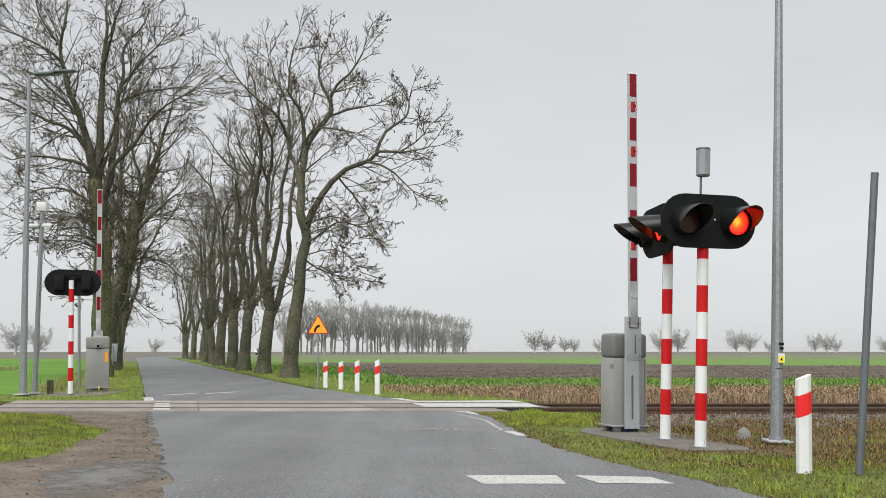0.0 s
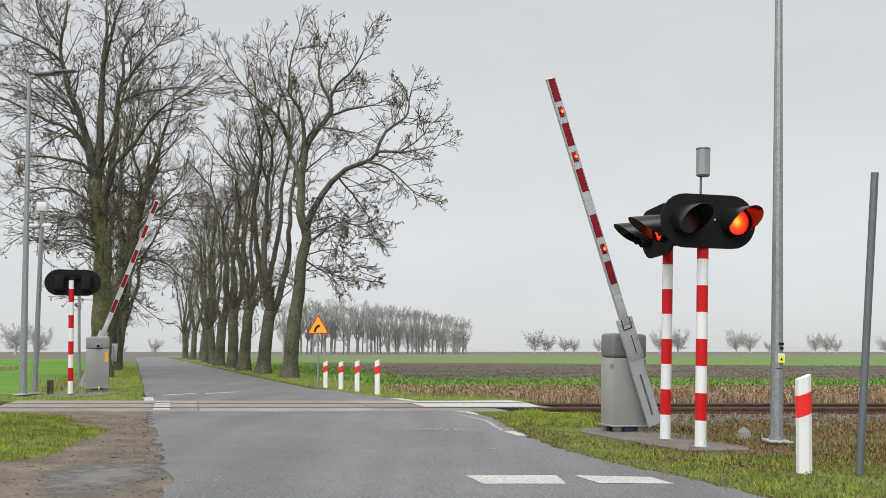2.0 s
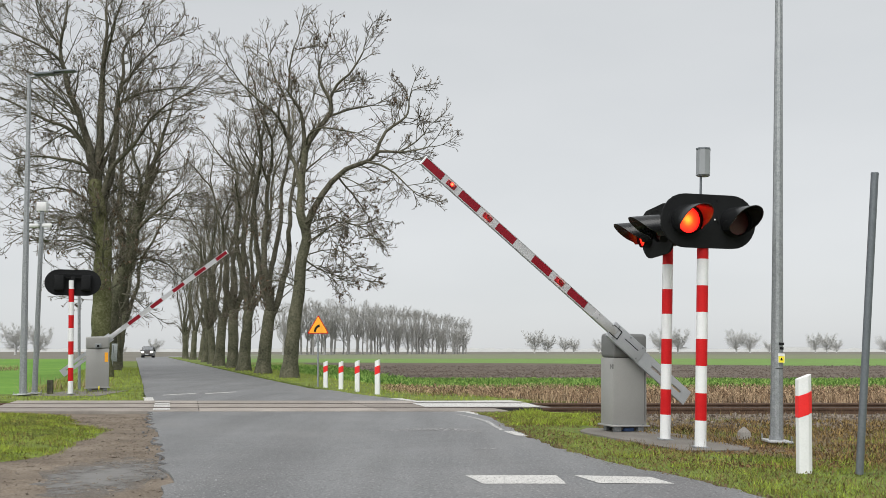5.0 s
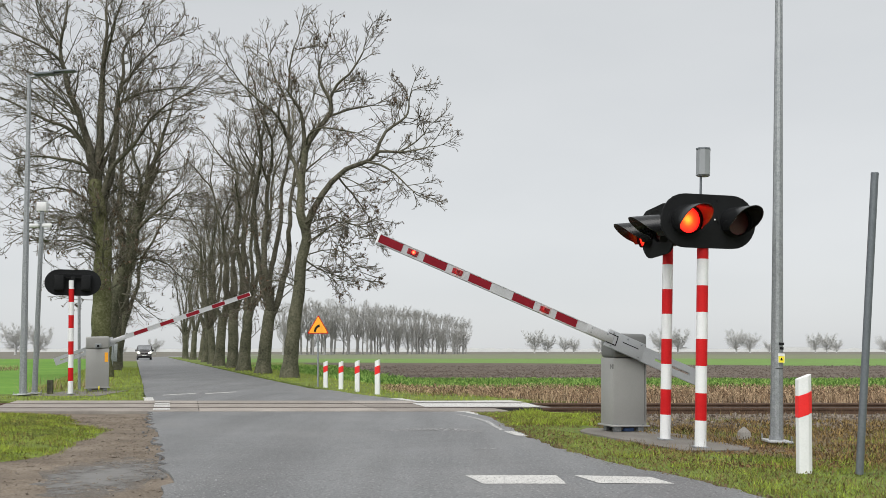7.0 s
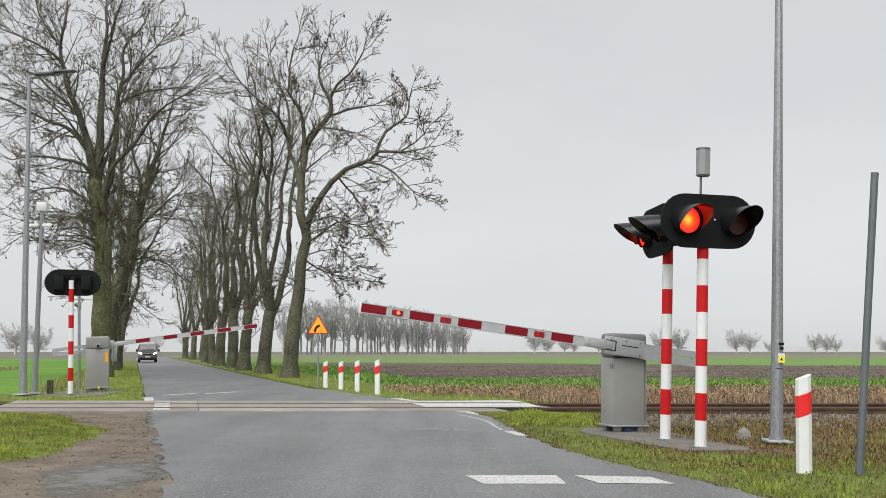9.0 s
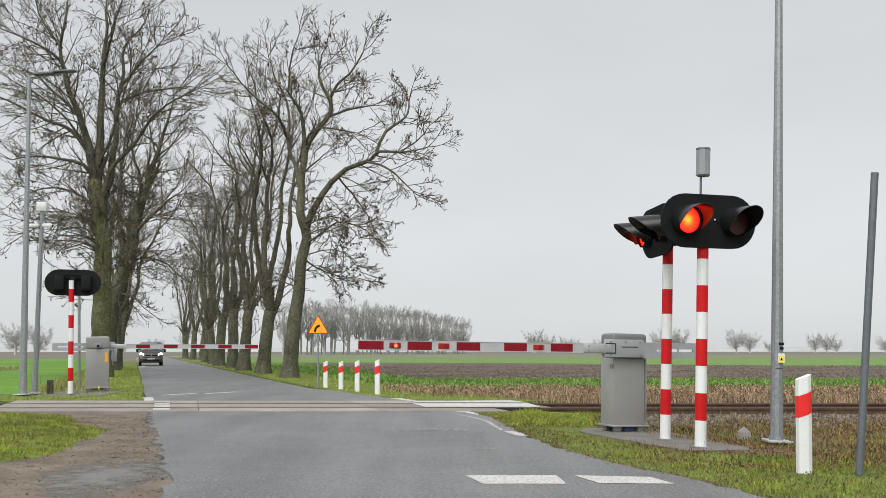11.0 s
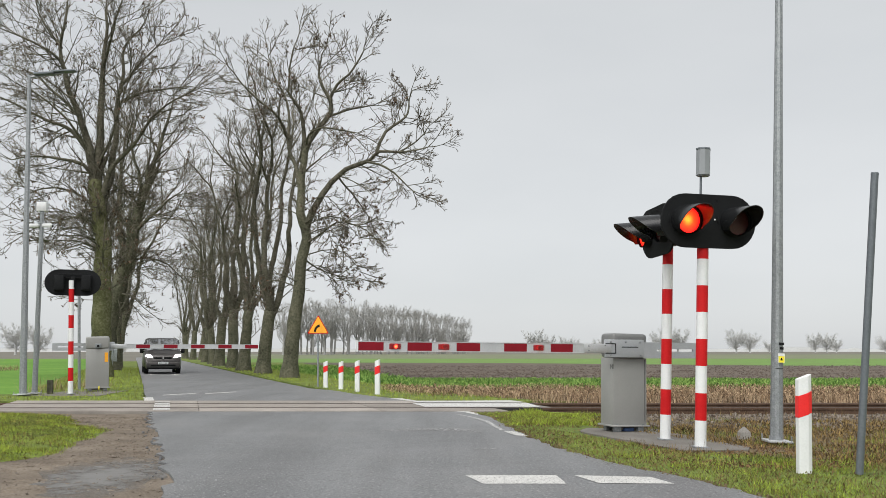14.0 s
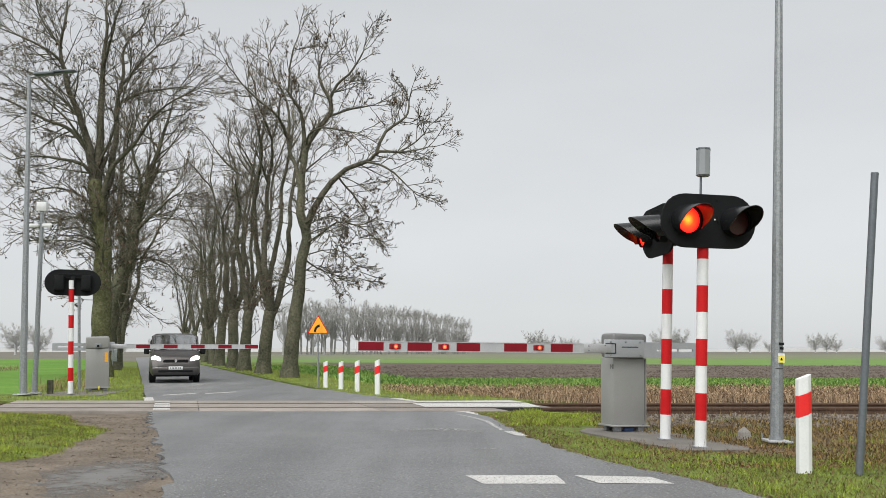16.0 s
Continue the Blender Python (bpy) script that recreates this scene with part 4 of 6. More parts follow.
g.spine([(0.3, 0, 7.8), (0.02, 0.3, 8.9), (-0.5, 0.6, 10.2), (-0.45, 0.8, 11.1), (-0.6, 1.0, 12.05), (-1.1, 1.2, 13.1), (-1.5, 1.3, 14.2)], 0.11, 0.022, 14, 1.76, 3, ASH, 0.25)
g.spine([(-0.5, 0.6, 10.3), (-0.8, 0.2, 11.1), (-1.5, -0.2, 11.7), (-2.2, -0.6, 12.4), (-2.8, -0.9, 13.1)], 0.065, 0.02, 12, 1.68, 3, ASH, 0.2)
g.spine([(0.47, 0, 6.2), (0.81, -0.1, 7.0), (1.24, -0.2, 7.7), (1.63, -0.3, 8.15), (2.2, -0.5, 8.7), (2.8, -0.6, 8.9), (3.25, -0.7, 9.1), (3.7, -0.8, 9.4), (4.5, -0.9, 9.35), (5.2, -1.0, 9.4), (5.7, -1.0, 9.55)], 0.165, 0.022, 16, 1.68, 3, ASH, 0.35)
g.spine([(3.57, -0.8, 9.35), (3.9, -0.6, 10.3), (4.4, -0.4, 10.8), (4.8, -0.2, 11.2), (4.95, 0, 11.8), (5.0, 0.1, 12.3)], 0.075, 0.02, 13, 1.60, 3, ASH, 0.2)
g.spine([(4.6, -0.9, 9.35), (5.2, -0.5, 9.9), (5.7, -0.3, 10.6)], 0.04, 0.02, 8, 1.36, 3, ASH, 0.2)
g.spine([(3.0, -0.7, 9.0), (3.65, -1.0, 8.8), (4.2, -1.3, 8.5), (4.55, -1.5, 8.2), (4.9, -1.6, 7.8), (5.25, -1.8, 7.4)], 0.06, 0.02, 11, 1.36, 3, ASH, 0.25)
g.spine([(1.41, 0.2, 11.2), (2.0, 0.6, 11.55), (2.7, 1.0, 11.8), (3.3, 1.3, 12.0)], 0.055, 0.02, 10, 1.60, 3, ASH, 0.2)
g.spine([(0.41, 0, 5.6), (1.0, -0.4, 5.9), (1.68, -0.7, 6.3), (2.3, -1.0, 6.4), (3.2, -1.2, 6.0)], 0.05, 0.018, 16, 1.36, 3, ASH, 0.25)
g.spine([(1.93, -0.4, 8.4), (2.15, 0.2, 8.1), (2.54, 0.7, 7.6), (3.0, 1.0, 6.9), (3.3, 1.1, 6.3)], 0.045, 0.018, 15, 1.44, 3, ASH, 0.2)
g.spine([(0.5, 0.2, 9.9), (0.6, -0.4, 10.2), (1.2, -0.9, 10.4), (2.0, -1.3, 10.2), (2.8, -1.6, 10.0)], 0.05, 0.018, 10, 1.44, 3, ASH, 0.2)
g.spine([(0.42, 0, 5.0), (1.0, 0.4, 4.6), (1.8, 0.7, 4.3), (2.7, 0.8, 4.2)], 0.04, 0.015, 13, 1.12, 3, ASH, 0.3)
for k in range(9):
    a, z0, out = g.r.uniform(-1.3, 1.3) + (math.pi if k % 4 == 0 else 0), g.r.uniform(3.6, 8.2), g.r.uniform(1.5, 3.0)
    c, e = math.cos(a) * out, math.sin(a) * out
    g.spine([(0.3, 0, z0), (0.3 + c * 0.35, e * 0.35, z0 + 0.35), (0.3 + c * 0.7, e * 0.7, z0 + 0.3), (0.3 + c, e, z0 + g.r.uniform(-0.9, 0.1))], 0.028, 0.012, 9, 1.1, 3, ASH, 0.2, 5)
g.build("tree", pose(-6.32, 38.2, 0), "tall leafless ash with dark seed clusters, beside the warning sign", "roadside trees", 0.24, seed_size=0.08)

# the big mossy tree on the other side of the road, thick with shoots
g = Growth(5)
g.spine([(0.1, 0, -0.1), (0.08, 0, 0.8), (0.05, 0, 1.6), (0, 0, 4.0), (-0.08, 0, 5.9), (-0.25, 0, 7.05), (-0.5, 0, 8.5)], 0.47, 0.30, 44, 1.7, 3, SHOOTS, 0.42, 16)
for k, (pts, thick, many) in enumerate((
        ([(-0.38, 0, 7.8), (-0.76, 0, 9.65), (-1.24, -0.3, 11.4), (-1.65, -0.5, 12.8), (-2.05, -0.6, 14.4), (-1.9, -0.6, 15.9), (-1.8, -0.6, 17.2)], 0.21, 17),
        ([(-0.4, 0, 8.0), (-0.5, 0.2, 9.5), (-0.53, 0.2, 12.0), (-0.54, 0.3, 13.3), (-0.46, 0.3, 14.9), (-0.48, 0.4, 17.0), (-0.47, 0.4, 18.0)], 0.22, 18),
        ([(-0.2, 0, 6.6), (0.0, 0.4, 8.6), (0.12, 0.6, 10.5), (0.11, 0.8, 12.2), (0.17, 0.9, 13.7), (0.2, 1.0, 15.0), (0.8, 1.2, 15.9), (1.2, 1.4, 17.0)], 0.20, 18),
        ([(-0.2, 0, 7.6), (0.31, -0.3, 8.95), (1.3, -0.6, 10.0), (2.2, -0.9, 11.1), (3.2, -1.1, 11.9), (4.0, -1.3, 12.2)], 0.14, 17),
        ([(-0.51, 0, 8.5), (-0.85, -0.3, 9.2), (-1.8, -0.6, 9.4), (-2.8, -0.8, 9.5), (-3.8, -0.9, 9.3)], 0.10, 15),
        ([(-0.76, 0, 9.6), (-1.8, 0.4, 10.9), (-3.2, 0.7, 11.5), (-4.7, 1.0, 12.3), (-5.8, 1.1, 12.8)], 0.11, 17),
        ([(-1.6, -0.4, 12.8), (-1.95, -0.9, 13.8), (-3.1, -1.3, 14.5), (-4.2, -1.6, 14.9)], 0.08, 15),
        ([(0.15, 0.9, 13.2), (0.9, 0.5, 13.8), (1.6, 0.2, 14.4), (2.2, 0, 14.9)], 0.08, 15),
        ([(-0.2, 0, 6.2), (-0.94, -0.5, 6.9), (-1.6, -0.9, 6.6), (-2.3, -1.2, 6.4)], 0.06, 12),
        ([(-0.25, 0, 7.0), (-1.13, 0.5, 7.9), (-2.7, 0.9, 8.4), (-3.9, 1.2, 8.2)], 0.075, 14),
        ([(-1.24, -0.3, 11.4), (-2.26, 0.3, 12.3), (-3.5, 0.8, 13.4), (-4.7, 1.1, 14.1)], 0.085, 16),
        ([(-2.0, -0.6, 14.4), (-2.9, -0.2, 15.4), (-3.6, 0.2, 16.6), (-4.0, 0.4, 17.8)], 0.07, 14),
        ([(-0.5, 0.3, 13.8), (0.2, -0.5, 14.8), (0.7, -0.9, 16.0), (0.9, -1.1, 17.4)], 0.07, 14),
        ([(0.12, 0.8, 12.2), (1.0, 1.3, 12.9), (2.0, 1.7, 13.2), (3.0, 1.9, 13.4)], 0.07, 14),
        ([(-0.4, 0, 9.2), (0.4, -0.8, 10.4), (1.0, -1.3, 11.7), (1.4, -1.5, 13.0)], 0.07, 14),
        ([(-0.8, 0, 9.8), (-1.4, -1.0, 11.0), (-2.3, -1.6, 11.9), (-3.3, -2.0, 12.4)], 0.065, 13))):
    g.spine(pts, thick, 0.022, many + 2, 2.2, 3, ASH, 0.2)
for k in range(18):
    a, z0, out = g.r.uniform(0, math.tau), g.r.uniform(3.6, 8.0), g.r.uniform(1.4, 2.8)
    g.spine([(0, 0, z0), (math.cos(a) * out * 0.4, math.sin(a) * out * 0.4, z0 + 0.45), (math.cos(a) * out, math.sin(a) * out, z0 + g.r.uniform(-0.2, 0.9))], 0.035, 0.015, 8, 1.2, 3, SHOOTS, 0.2, 5)
g.build("tree", pose(-14.85, 39.5, 0), "huge mossy leafless tree with dense shoots on its trunk", "roadside trees", 0.16, MOSSY, seed_size=0.085)

# its neighbour close behind, leaning over the road
g = Growth(77)
g.spine([(0.48, 0, -0.1), (0.38, 0, 1.8), (0.58, 0, 3.0), (0.82, 0, 3.95), (1.25, 0, 5.4), (1.66, 0, 7.3), (2.05, 0, 8.9)], 0.46, 0.18, 24, 1.7, 3, SHOOTS, 0.3, 14)
g.spine([(2.05, 0, 8.9), (2.4, 0, 10.3), (2.9, 0, 12.0), (3.1, 0.2, 13.4)], 0.15, 0.03, 14, 2.7, 3, ASH, 0.1)
g.spine([(1.0, 0, 4.6), (0.82, 0.2, 6.2), (0.64, 0.4, 7.9), (0.64, 0.5, 9.9), (0.8, 0.5, 11.8)], 0.20, 0.04, 18, 2.7, 3, ASH, 0.2)
g.spine([(1.5, 0, 6.5), (2.5, -0.4, 7.4), (3.2, -0.6, 8.0), (3.9, -0.8, 8.4)], 0.10, 0.025, 14, 2.2, 3, ASH, 0.2)
g.spine([(1.2, 0, 5.2), (2.0, 0.6, 5.4), (2.9, 0.9, 5.1), (3.6, 1.0, 4.4)], 0.06, 0.02, 12, 1.8, 3, ASH, 0.2)
g.spine([(1.66, 0, 7.3), (1.9, -0.8, 9.0), (1.6, -1.2, 10.6), (1.9, -1.4, 12.2)], 0.10, 0.025, 14, 2.4, 3, ASH, 0.2)
g.spine([(0.7, 0, 3.6), (1.6, -0.4, 3.5), (2.3, -0.6, 2.9)], 0.04, 0.018, 9, 1.5, 3, ASH, 0.2)
for k in range(11):
    a, z0, out = g.r.uniform(0, math.tau), g.r.uniform(2.6, 7.5), g.r.uniform(1.2, 2.6)
    g.spine([(0.45 + 0.22 * z0 - 0.2, 0, z0), (0.3 + 0.22 * z0 + math.cos(a) * out * 0.4, math.sin(a) * out * 0.4, z0 + 0.4), (0.3 + 0.22 * z0 + math.cos(a) * out, math.sin(a) * out, z0 + g.r.uniform(-0.4, 0.7))], 0.03, 0.013, 8, 1.1, 3, SHOOTS, 0.2, 5)
g.build("tree", pose(-19.6, 52.0, 0) @ Matrix.Scale(1.2, 4), "leaning leafless tree with brown leaves still hanging", "roadside trees", 0.16, seed_size=0.09)


def row_tree(seed, height, lean, thick, stems):
    """An avenue tree: a short trunk that forks into steep winding stems."""
    g = Growth(seed)
    r = g.r
    fork = height * r.uniform(0.21, 0.27)
    g.spine([(0, 0, -0.1), (lean * 0.1, 0, height * 0.06), (lean * 0.3, 0, fork * 0.7), (lean * 0.5, 0, fork)], thick, thick * 0.78, 8, 1.5, 3, SHOOTS, 0.6, 12)
    for k in range(stems):
        a = k / stems * math.tau + r.uniform(-0.5, 0.5)
        out = height * r.uniform(0.07, 0.15)
        way = [(lean * 0.5, 0, fork - 0.5)]
        for j, z in enumerate((0.36, 0.50, 0.64, 0.78, r.uniform(0.88, 0.95))):
            s = out * (0.42 + 0.16 * j)
            way.append((lean * (0.6 + 0.15 * j) + math.cos(a) * s + r.gauss(0, 0.22), math.sin(a) * s + r.gauss(0, 0.22), height * z))
        rad = thick * r.uniform(0.36, 0.56)
        g.spine(way, rad, 0.03, 10, 1.9, 3, ASH, 0.08)
        for j in (3, 4):
            b = a + r.uniform(-1.5, 1.5)
            s, p = height * r.uniform(0.08, 0.15), Vector(way[j])
            g.spine([p, p + Vector((math.cos(b) * s * 0.5, math.sin(b) * s * 0.5, s * 0.55)), p + Vector((math.cos(b) * s, math.sin(b) * s, s * r.uniform(0.9, 1.5)))], rad * 0.4, 0.02, 7, 1.6, 3, ASH, 0.15)
    return g


row_kinds = [row_tree(*kind) for kind in ((31, 14.6, 0.6, 0.37, 4), (47, 14.4, -0.5, 0.36, 4), (58, 15.2, 0.9, 0.36, 3), (63, 14.8, 0.3, 0.38, 4))]
right_row = [(0, -8.85, 45.0, 0), (1, -11.1, 51.0, 200), (2, -13.8, 60.0, 100), (3, -16.6, 68, 20), (0, -19.6, 78, 200), (1, -22.6, 87, 170),
             (2, -28.0, 106, 320), (3, -30.6, 112, 60), (1, -35.5, 126, 10), (2, -42.2, 150, 80)]
left_row = [(1, -21.2, 59.5, 75), (2, -23.0, 64.5, 20), (3, -29.2, 82, 140)]
made = {}
for k, x, y, turn in right_row + left_row:
    m = pose(x, y, 0, 0, 0, turn)
    if k in made:
        copy_thing(made[k], m)
    else:
        made[k] = row_kinds[k].build("tree", m, "leafless tree in the roadside avenue", "roadside trees", 0.07)

# far trees hazed by colour: tall ones with clear trunks, one low and spreading
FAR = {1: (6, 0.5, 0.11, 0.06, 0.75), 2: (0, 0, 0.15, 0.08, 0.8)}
far = []
for seed, h, wide in ((3, 15.0, 0.15), (8, 14.0, 0.19), (14, 14.6, 0.20), (19, 10.0, 0.40)):
    g = Growth(seed)
    tall = wide < 0.4
    g.spine([(0, 0, -0.2), (0.2, 0, h * 0.2), (0, 0.2, h * 0.45)], 0.30, 0.17, 8, h * 0.14, 2, FAR, 0.6 if tall else 0.2, 6)
    for k in range(6 if tall else 12):
        a = k * 1.1 + seed
        s = h * wide * g.r.uniform(0.7, 1.15)
        z0 = h * (0.24 + 0.04 * k) if seed in (3, 8) else h * (0.08 + 0.06 * k) if tall else h * (0.09 + 0.022 * k)
        g.spine([(0.1, 0.1, z0), (math.cos(a) * s * 0.6, math.sin(a) * s * 0.6, z0 + h * 0.20), (math.cos(a) * s, math.sin(a) * s, h * g.r.uniform(0.72, 0.95) if tall else h * g.r.uniform(0.42, 0.95))],
                0.13 if tall else 0.09, 0.04, 11 if tall else 20, h * (0.17 if tall else 0.19), 2, FAR, 0.1, 4)
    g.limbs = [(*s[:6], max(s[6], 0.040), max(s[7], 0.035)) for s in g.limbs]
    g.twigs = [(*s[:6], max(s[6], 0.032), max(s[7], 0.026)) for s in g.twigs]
    far.append(g)
farmade = {}


def far_tree(k, x, y, scale, turn, group, label):
    m = pose(x, y, -0.1, 0, 0, turn) @ Matrix.Scale(scale, 4)
    if k in farmade:
        tagged(copy_thing(farmade[k], m), label, "tree", group)
        return
    # the scattered field trees take the paler of the two haze colours
    hue = PALE_HAZE_TWIG if k == 3 else HAZY_TWIG
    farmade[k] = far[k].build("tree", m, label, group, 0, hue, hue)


r2 = random.Random(9)
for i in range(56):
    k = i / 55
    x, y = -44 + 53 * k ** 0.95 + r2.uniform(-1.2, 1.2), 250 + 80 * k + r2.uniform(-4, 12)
    far_tree(i % 2 if k < 0.42 and i % 5 else 2, x, y, r2.uniform(0.92, 1.1) * (1 - 0.20 * max(0, k - 0.55) / 0.45), r2.uniform(0, 360), "distant row of trees", "bare tree in a distant row, haze in its colour")
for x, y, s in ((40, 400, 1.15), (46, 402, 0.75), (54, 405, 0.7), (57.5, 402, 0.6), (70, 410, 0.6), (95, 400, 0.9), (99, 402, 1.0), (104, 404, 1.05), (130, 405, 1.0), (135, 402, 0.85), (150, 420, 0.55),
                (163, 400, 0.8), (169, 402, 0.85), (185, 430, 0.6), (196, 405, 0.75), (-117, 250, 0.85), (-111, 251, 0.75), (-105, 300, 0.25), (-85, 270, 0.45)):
    far_tree(3, x, y, s * 1.02, r2.uniform(0, 360), "scattered field trees", "bare spreading tree out in the fields, haze in its colour")
bm = B()
prev = None
for i in range(260):
    x = -900 + i * 7
    h = 2.2 + 2.5 * max(0, noise.noise((i * 0.11, 1, 0))) + 1.5 * noise.noise((i * 0.9, 4, 0))
    cur = [bm.verts.new((x, 720, -0.2)), bm.verts.new((x, 722, h)), bm.verts.new((x, 726, h * 0.9)), bm.verts.new((x, 730, -0.2))]
    if prev:
        for k in range(3):
            bm.faces.new((prev[k], cur[k], cur[k + 1], prev[k + 1]))
    prev = cur
tagged(new("backdrop", finish("backdrop", bm, HEDGE)), "low line of scrub on the horizon, haze in its grey", "distant hedge", kind="structure")


# ---- level crossing equipment ----
def leaned(x, y, z, lean, turn=0):
    return pose(x, y, z, 0, lean, 0) @ pose(0, 0, 0, 0, 0, turn)


def band_post(parent, bands, pitch, r, first_white=True, top=None):
    """A striped tube of painted bands, white at the foot."""
    z = 0
    for i in range(bands):
        h = pitch if top is None or z + pitch < top else top - z
        part("painted_band", tube(B(), r, r, h, 0, 0, z, 24), WHITE if (i % 2 == 0) == first_white else RED, parent)
        z += h
    return z


def visor_mesh(r, long, short):
    bm = B()
    n = 20
    inner, outer = [], []
    for rr, store in ((r, outer), (r - 0.008, inner)):
        for i in range(n + 1):
            a = radians(-38) + (math.pi + radians(76)) * i / n
            k = max(0.0, (math.sin(a) + 0.45) / 1.45)
            l = short + (long - short) * k ** 0.75
            store.append((bm.verts.new((rr * math.cos(a), 0, rr * math.sin(a))), bm.verts.new((rr * math.cos(a), -l, rr * math.sin(a) - 0.02 * k))))
    for i in range(n):
        (a, b), (c, d) = outer[i], outer[i + 1]
        bm.faces.new((a, b, d, c))
        (e, f), (g, h) = inner[i], inner[i + 1]
        bm.faces.new((e, g, h, f))
        bm.faces.new((b, f, h, d))
    return bm


def flash_disc(name, r, parent, at, lit, dark):
    """The turning lamp disc: one face lit, the other dark."""
    bm = B()
    tube(bm, r, r, 0.006, 0, 0, -0.003, 24, pose(0, 0, 0, 90, 0, 0))
    for f in bm.faces:
        f.material_index = 0 if f.normal.y < -0.5 else 1
    me = finish(name, bm, [lit, dark], False)
    ob = new(name, me)
    ob.parent = parent
    ob.matrix_basis = at
    return ob


def signal_head(parent, z, turn, dx=0.0, w=1.40, gap=0.355, lean=0.0, off=0.0, h=0.635):
    """Two red lamps on an oblong black board; gives back the lamp discs."""
    m0 = pose(0, 0, z, 0, -lean, 0) @ pose(0, 0, 0, 0, 0, turn) @ pose(dx, off, 0, 3, 0, 0)
    bm = outline(B(), stadium(w, h), 0.03, pose(0, -0.10, 0))
    bmesh.ops.bevel(bm, geom=list(bm.edges), offset=0.004, segments=1, affect="EDGES")
    board = part("backing_board", bm, BLACK, parent, "oblong matt black backing board", m0)
    bm = box(B(), 0.10, 0.10, 0.30, 0, -0.02, 0.02, 0.01)
    box(bm, 0.74, 0.05, 0.035, 0, 0.02, 0.20, 0.008)
    box(bm, 0.66, 0.04, 0.03, 0, 0.0, 0.12, 0.006)
    part("bracket", bm, BLACK, board)
    discs = []
    for s in (-1, 1):
        c = pose(gap * s, 0, 0)
        bm = box(B(), 0.24, 0.15, 0.40, gap * s * 0.92, 0.0, -0.02, 0.02)
        box(bm, 0.20, 0.02, 0.34, gap * s * 0.92, 0.08, -0.02, 0.006)
        part("lamp_housing", bm, BLACK, board)
        ring = B()
        tube(ring, 0.172, 0.168, 0.10, 0, 0, 0, 32, c @ pose(0, -0.10, 0, 90, 0, 0), caps=False)
        tube(ring, 0.158, 0.158, 0.10, 0, 0, 0, 32, c @ pose(0, -0.10, 0, 90, 0, 0), caps=False)
        part("lamp_ring", ring, BLACK, board)
        part("visor", visor_mesh(0.180, 0.45, 0.14), VISOR, board, "", c @ pose(0, -0.10, 0))
        bm = B()
        bmesh.ops.create_uvsphere(bm, u_segments=24, v_segments=12, radius=0.157, matrix=Matrix.Diagonal((1, 0.22, 1, 1)))
        bmesh.ops.delete(bm, geom=[v for v in bm.verts if v.co.y > 0.002], context="VERTS")
        lens = part("lens", bm, LENS, board, "", c @ pose(0, -0.175, 0))
        lens.visible_shadow = False
        part("latch", box(B(), 0.02, 0.015, 0.10, s * gap - 0.21, -0.107, 0.02, 0.004), BLACK, board)
        discs.append(flash_disc("lamp_disc", 0.154, board, c @ pose(0, -0.168, 0), LIT, DARK_LENS))
    for x in (-w * 0.36, -0.1, 0.1, w * 0.36):
        part("bolt", tube(B(), 0.008, 0.008, 0.012, 0, 0, 0, 6, pose(x, -0.10, 0.26, 90, 0, 0)), BLACK, board)
    part("bolt", tube(B(), 0.010, 0.010, 0.014, 0, 0, 0, 6, pose(0.07, -0.10, 0.02, 90, 0, 0)), WHITE, board)
    return discs


def signal(x, y, lean, pitch, bands, top, head_z, turn, dx, w, gap, off, label, h=0.635):
    ob = thing("crossing_signal", leaned(x, y, 0.0, lean), label, "crossing signal", "level crossing signals")
    band_post(ob, bands, pitch, 0.066, top=top)
    part("base_plate", box(B(), 0.17, 0.17, 0.016, 0, 0, 0.012, 0.004), GALV, ob)
    return ob, signal_head(ob, head_z, turn, dx, w, gap, lean, off, h)


sig_a, discs_a = signal(2.97, 10.67, 2.5, 0.3130, 9, 2.55, 2.635, 16, 0.02, 1.26, 0.325, 0.0, "red and white post with twin flashing red lamps")
part("aerial_rod", tube(B(), 0.014, 0.014, 0.75, -0.025, 0.03, 2.48), POLE_GREY, sig_a)
bm = tube(B(), 0.085, 0.085, 0.33, 0, 0.03, 3.19, 8)
bmesh.ops.bevel(bm, geom=[e for e in bm.edges if abs(e.verts[0].co.z - e.verts[1].co.z) < 1e-4], offset=0.012, segments=2, affect="EDGES")
part("detector", bm, DETECTOR, sig_a, "grey cylindrical detector on a rod")
part("detector_cap", tube(B(), 0.089, 0.087, 0.02, 0, 0.03, 3.51, 8), POLE_GREY, sig_a)
sig_b, discs_b = signal(2.79, 11.6, 2.4, 0.3160, 8, 2.50, 2.645, -84, 0.0, 1.24, 0.315, -0.06, "red and white post with twin lamps turned aside")
sig_c, discs_c = signal(-9.53, 23.5, -2.0, 0.337, 9, 2.92, 2.875, 198.7, -0.03, 1.37, 0.355, 0.0, "red and white post with a black signal board seen from behind", 0.68)


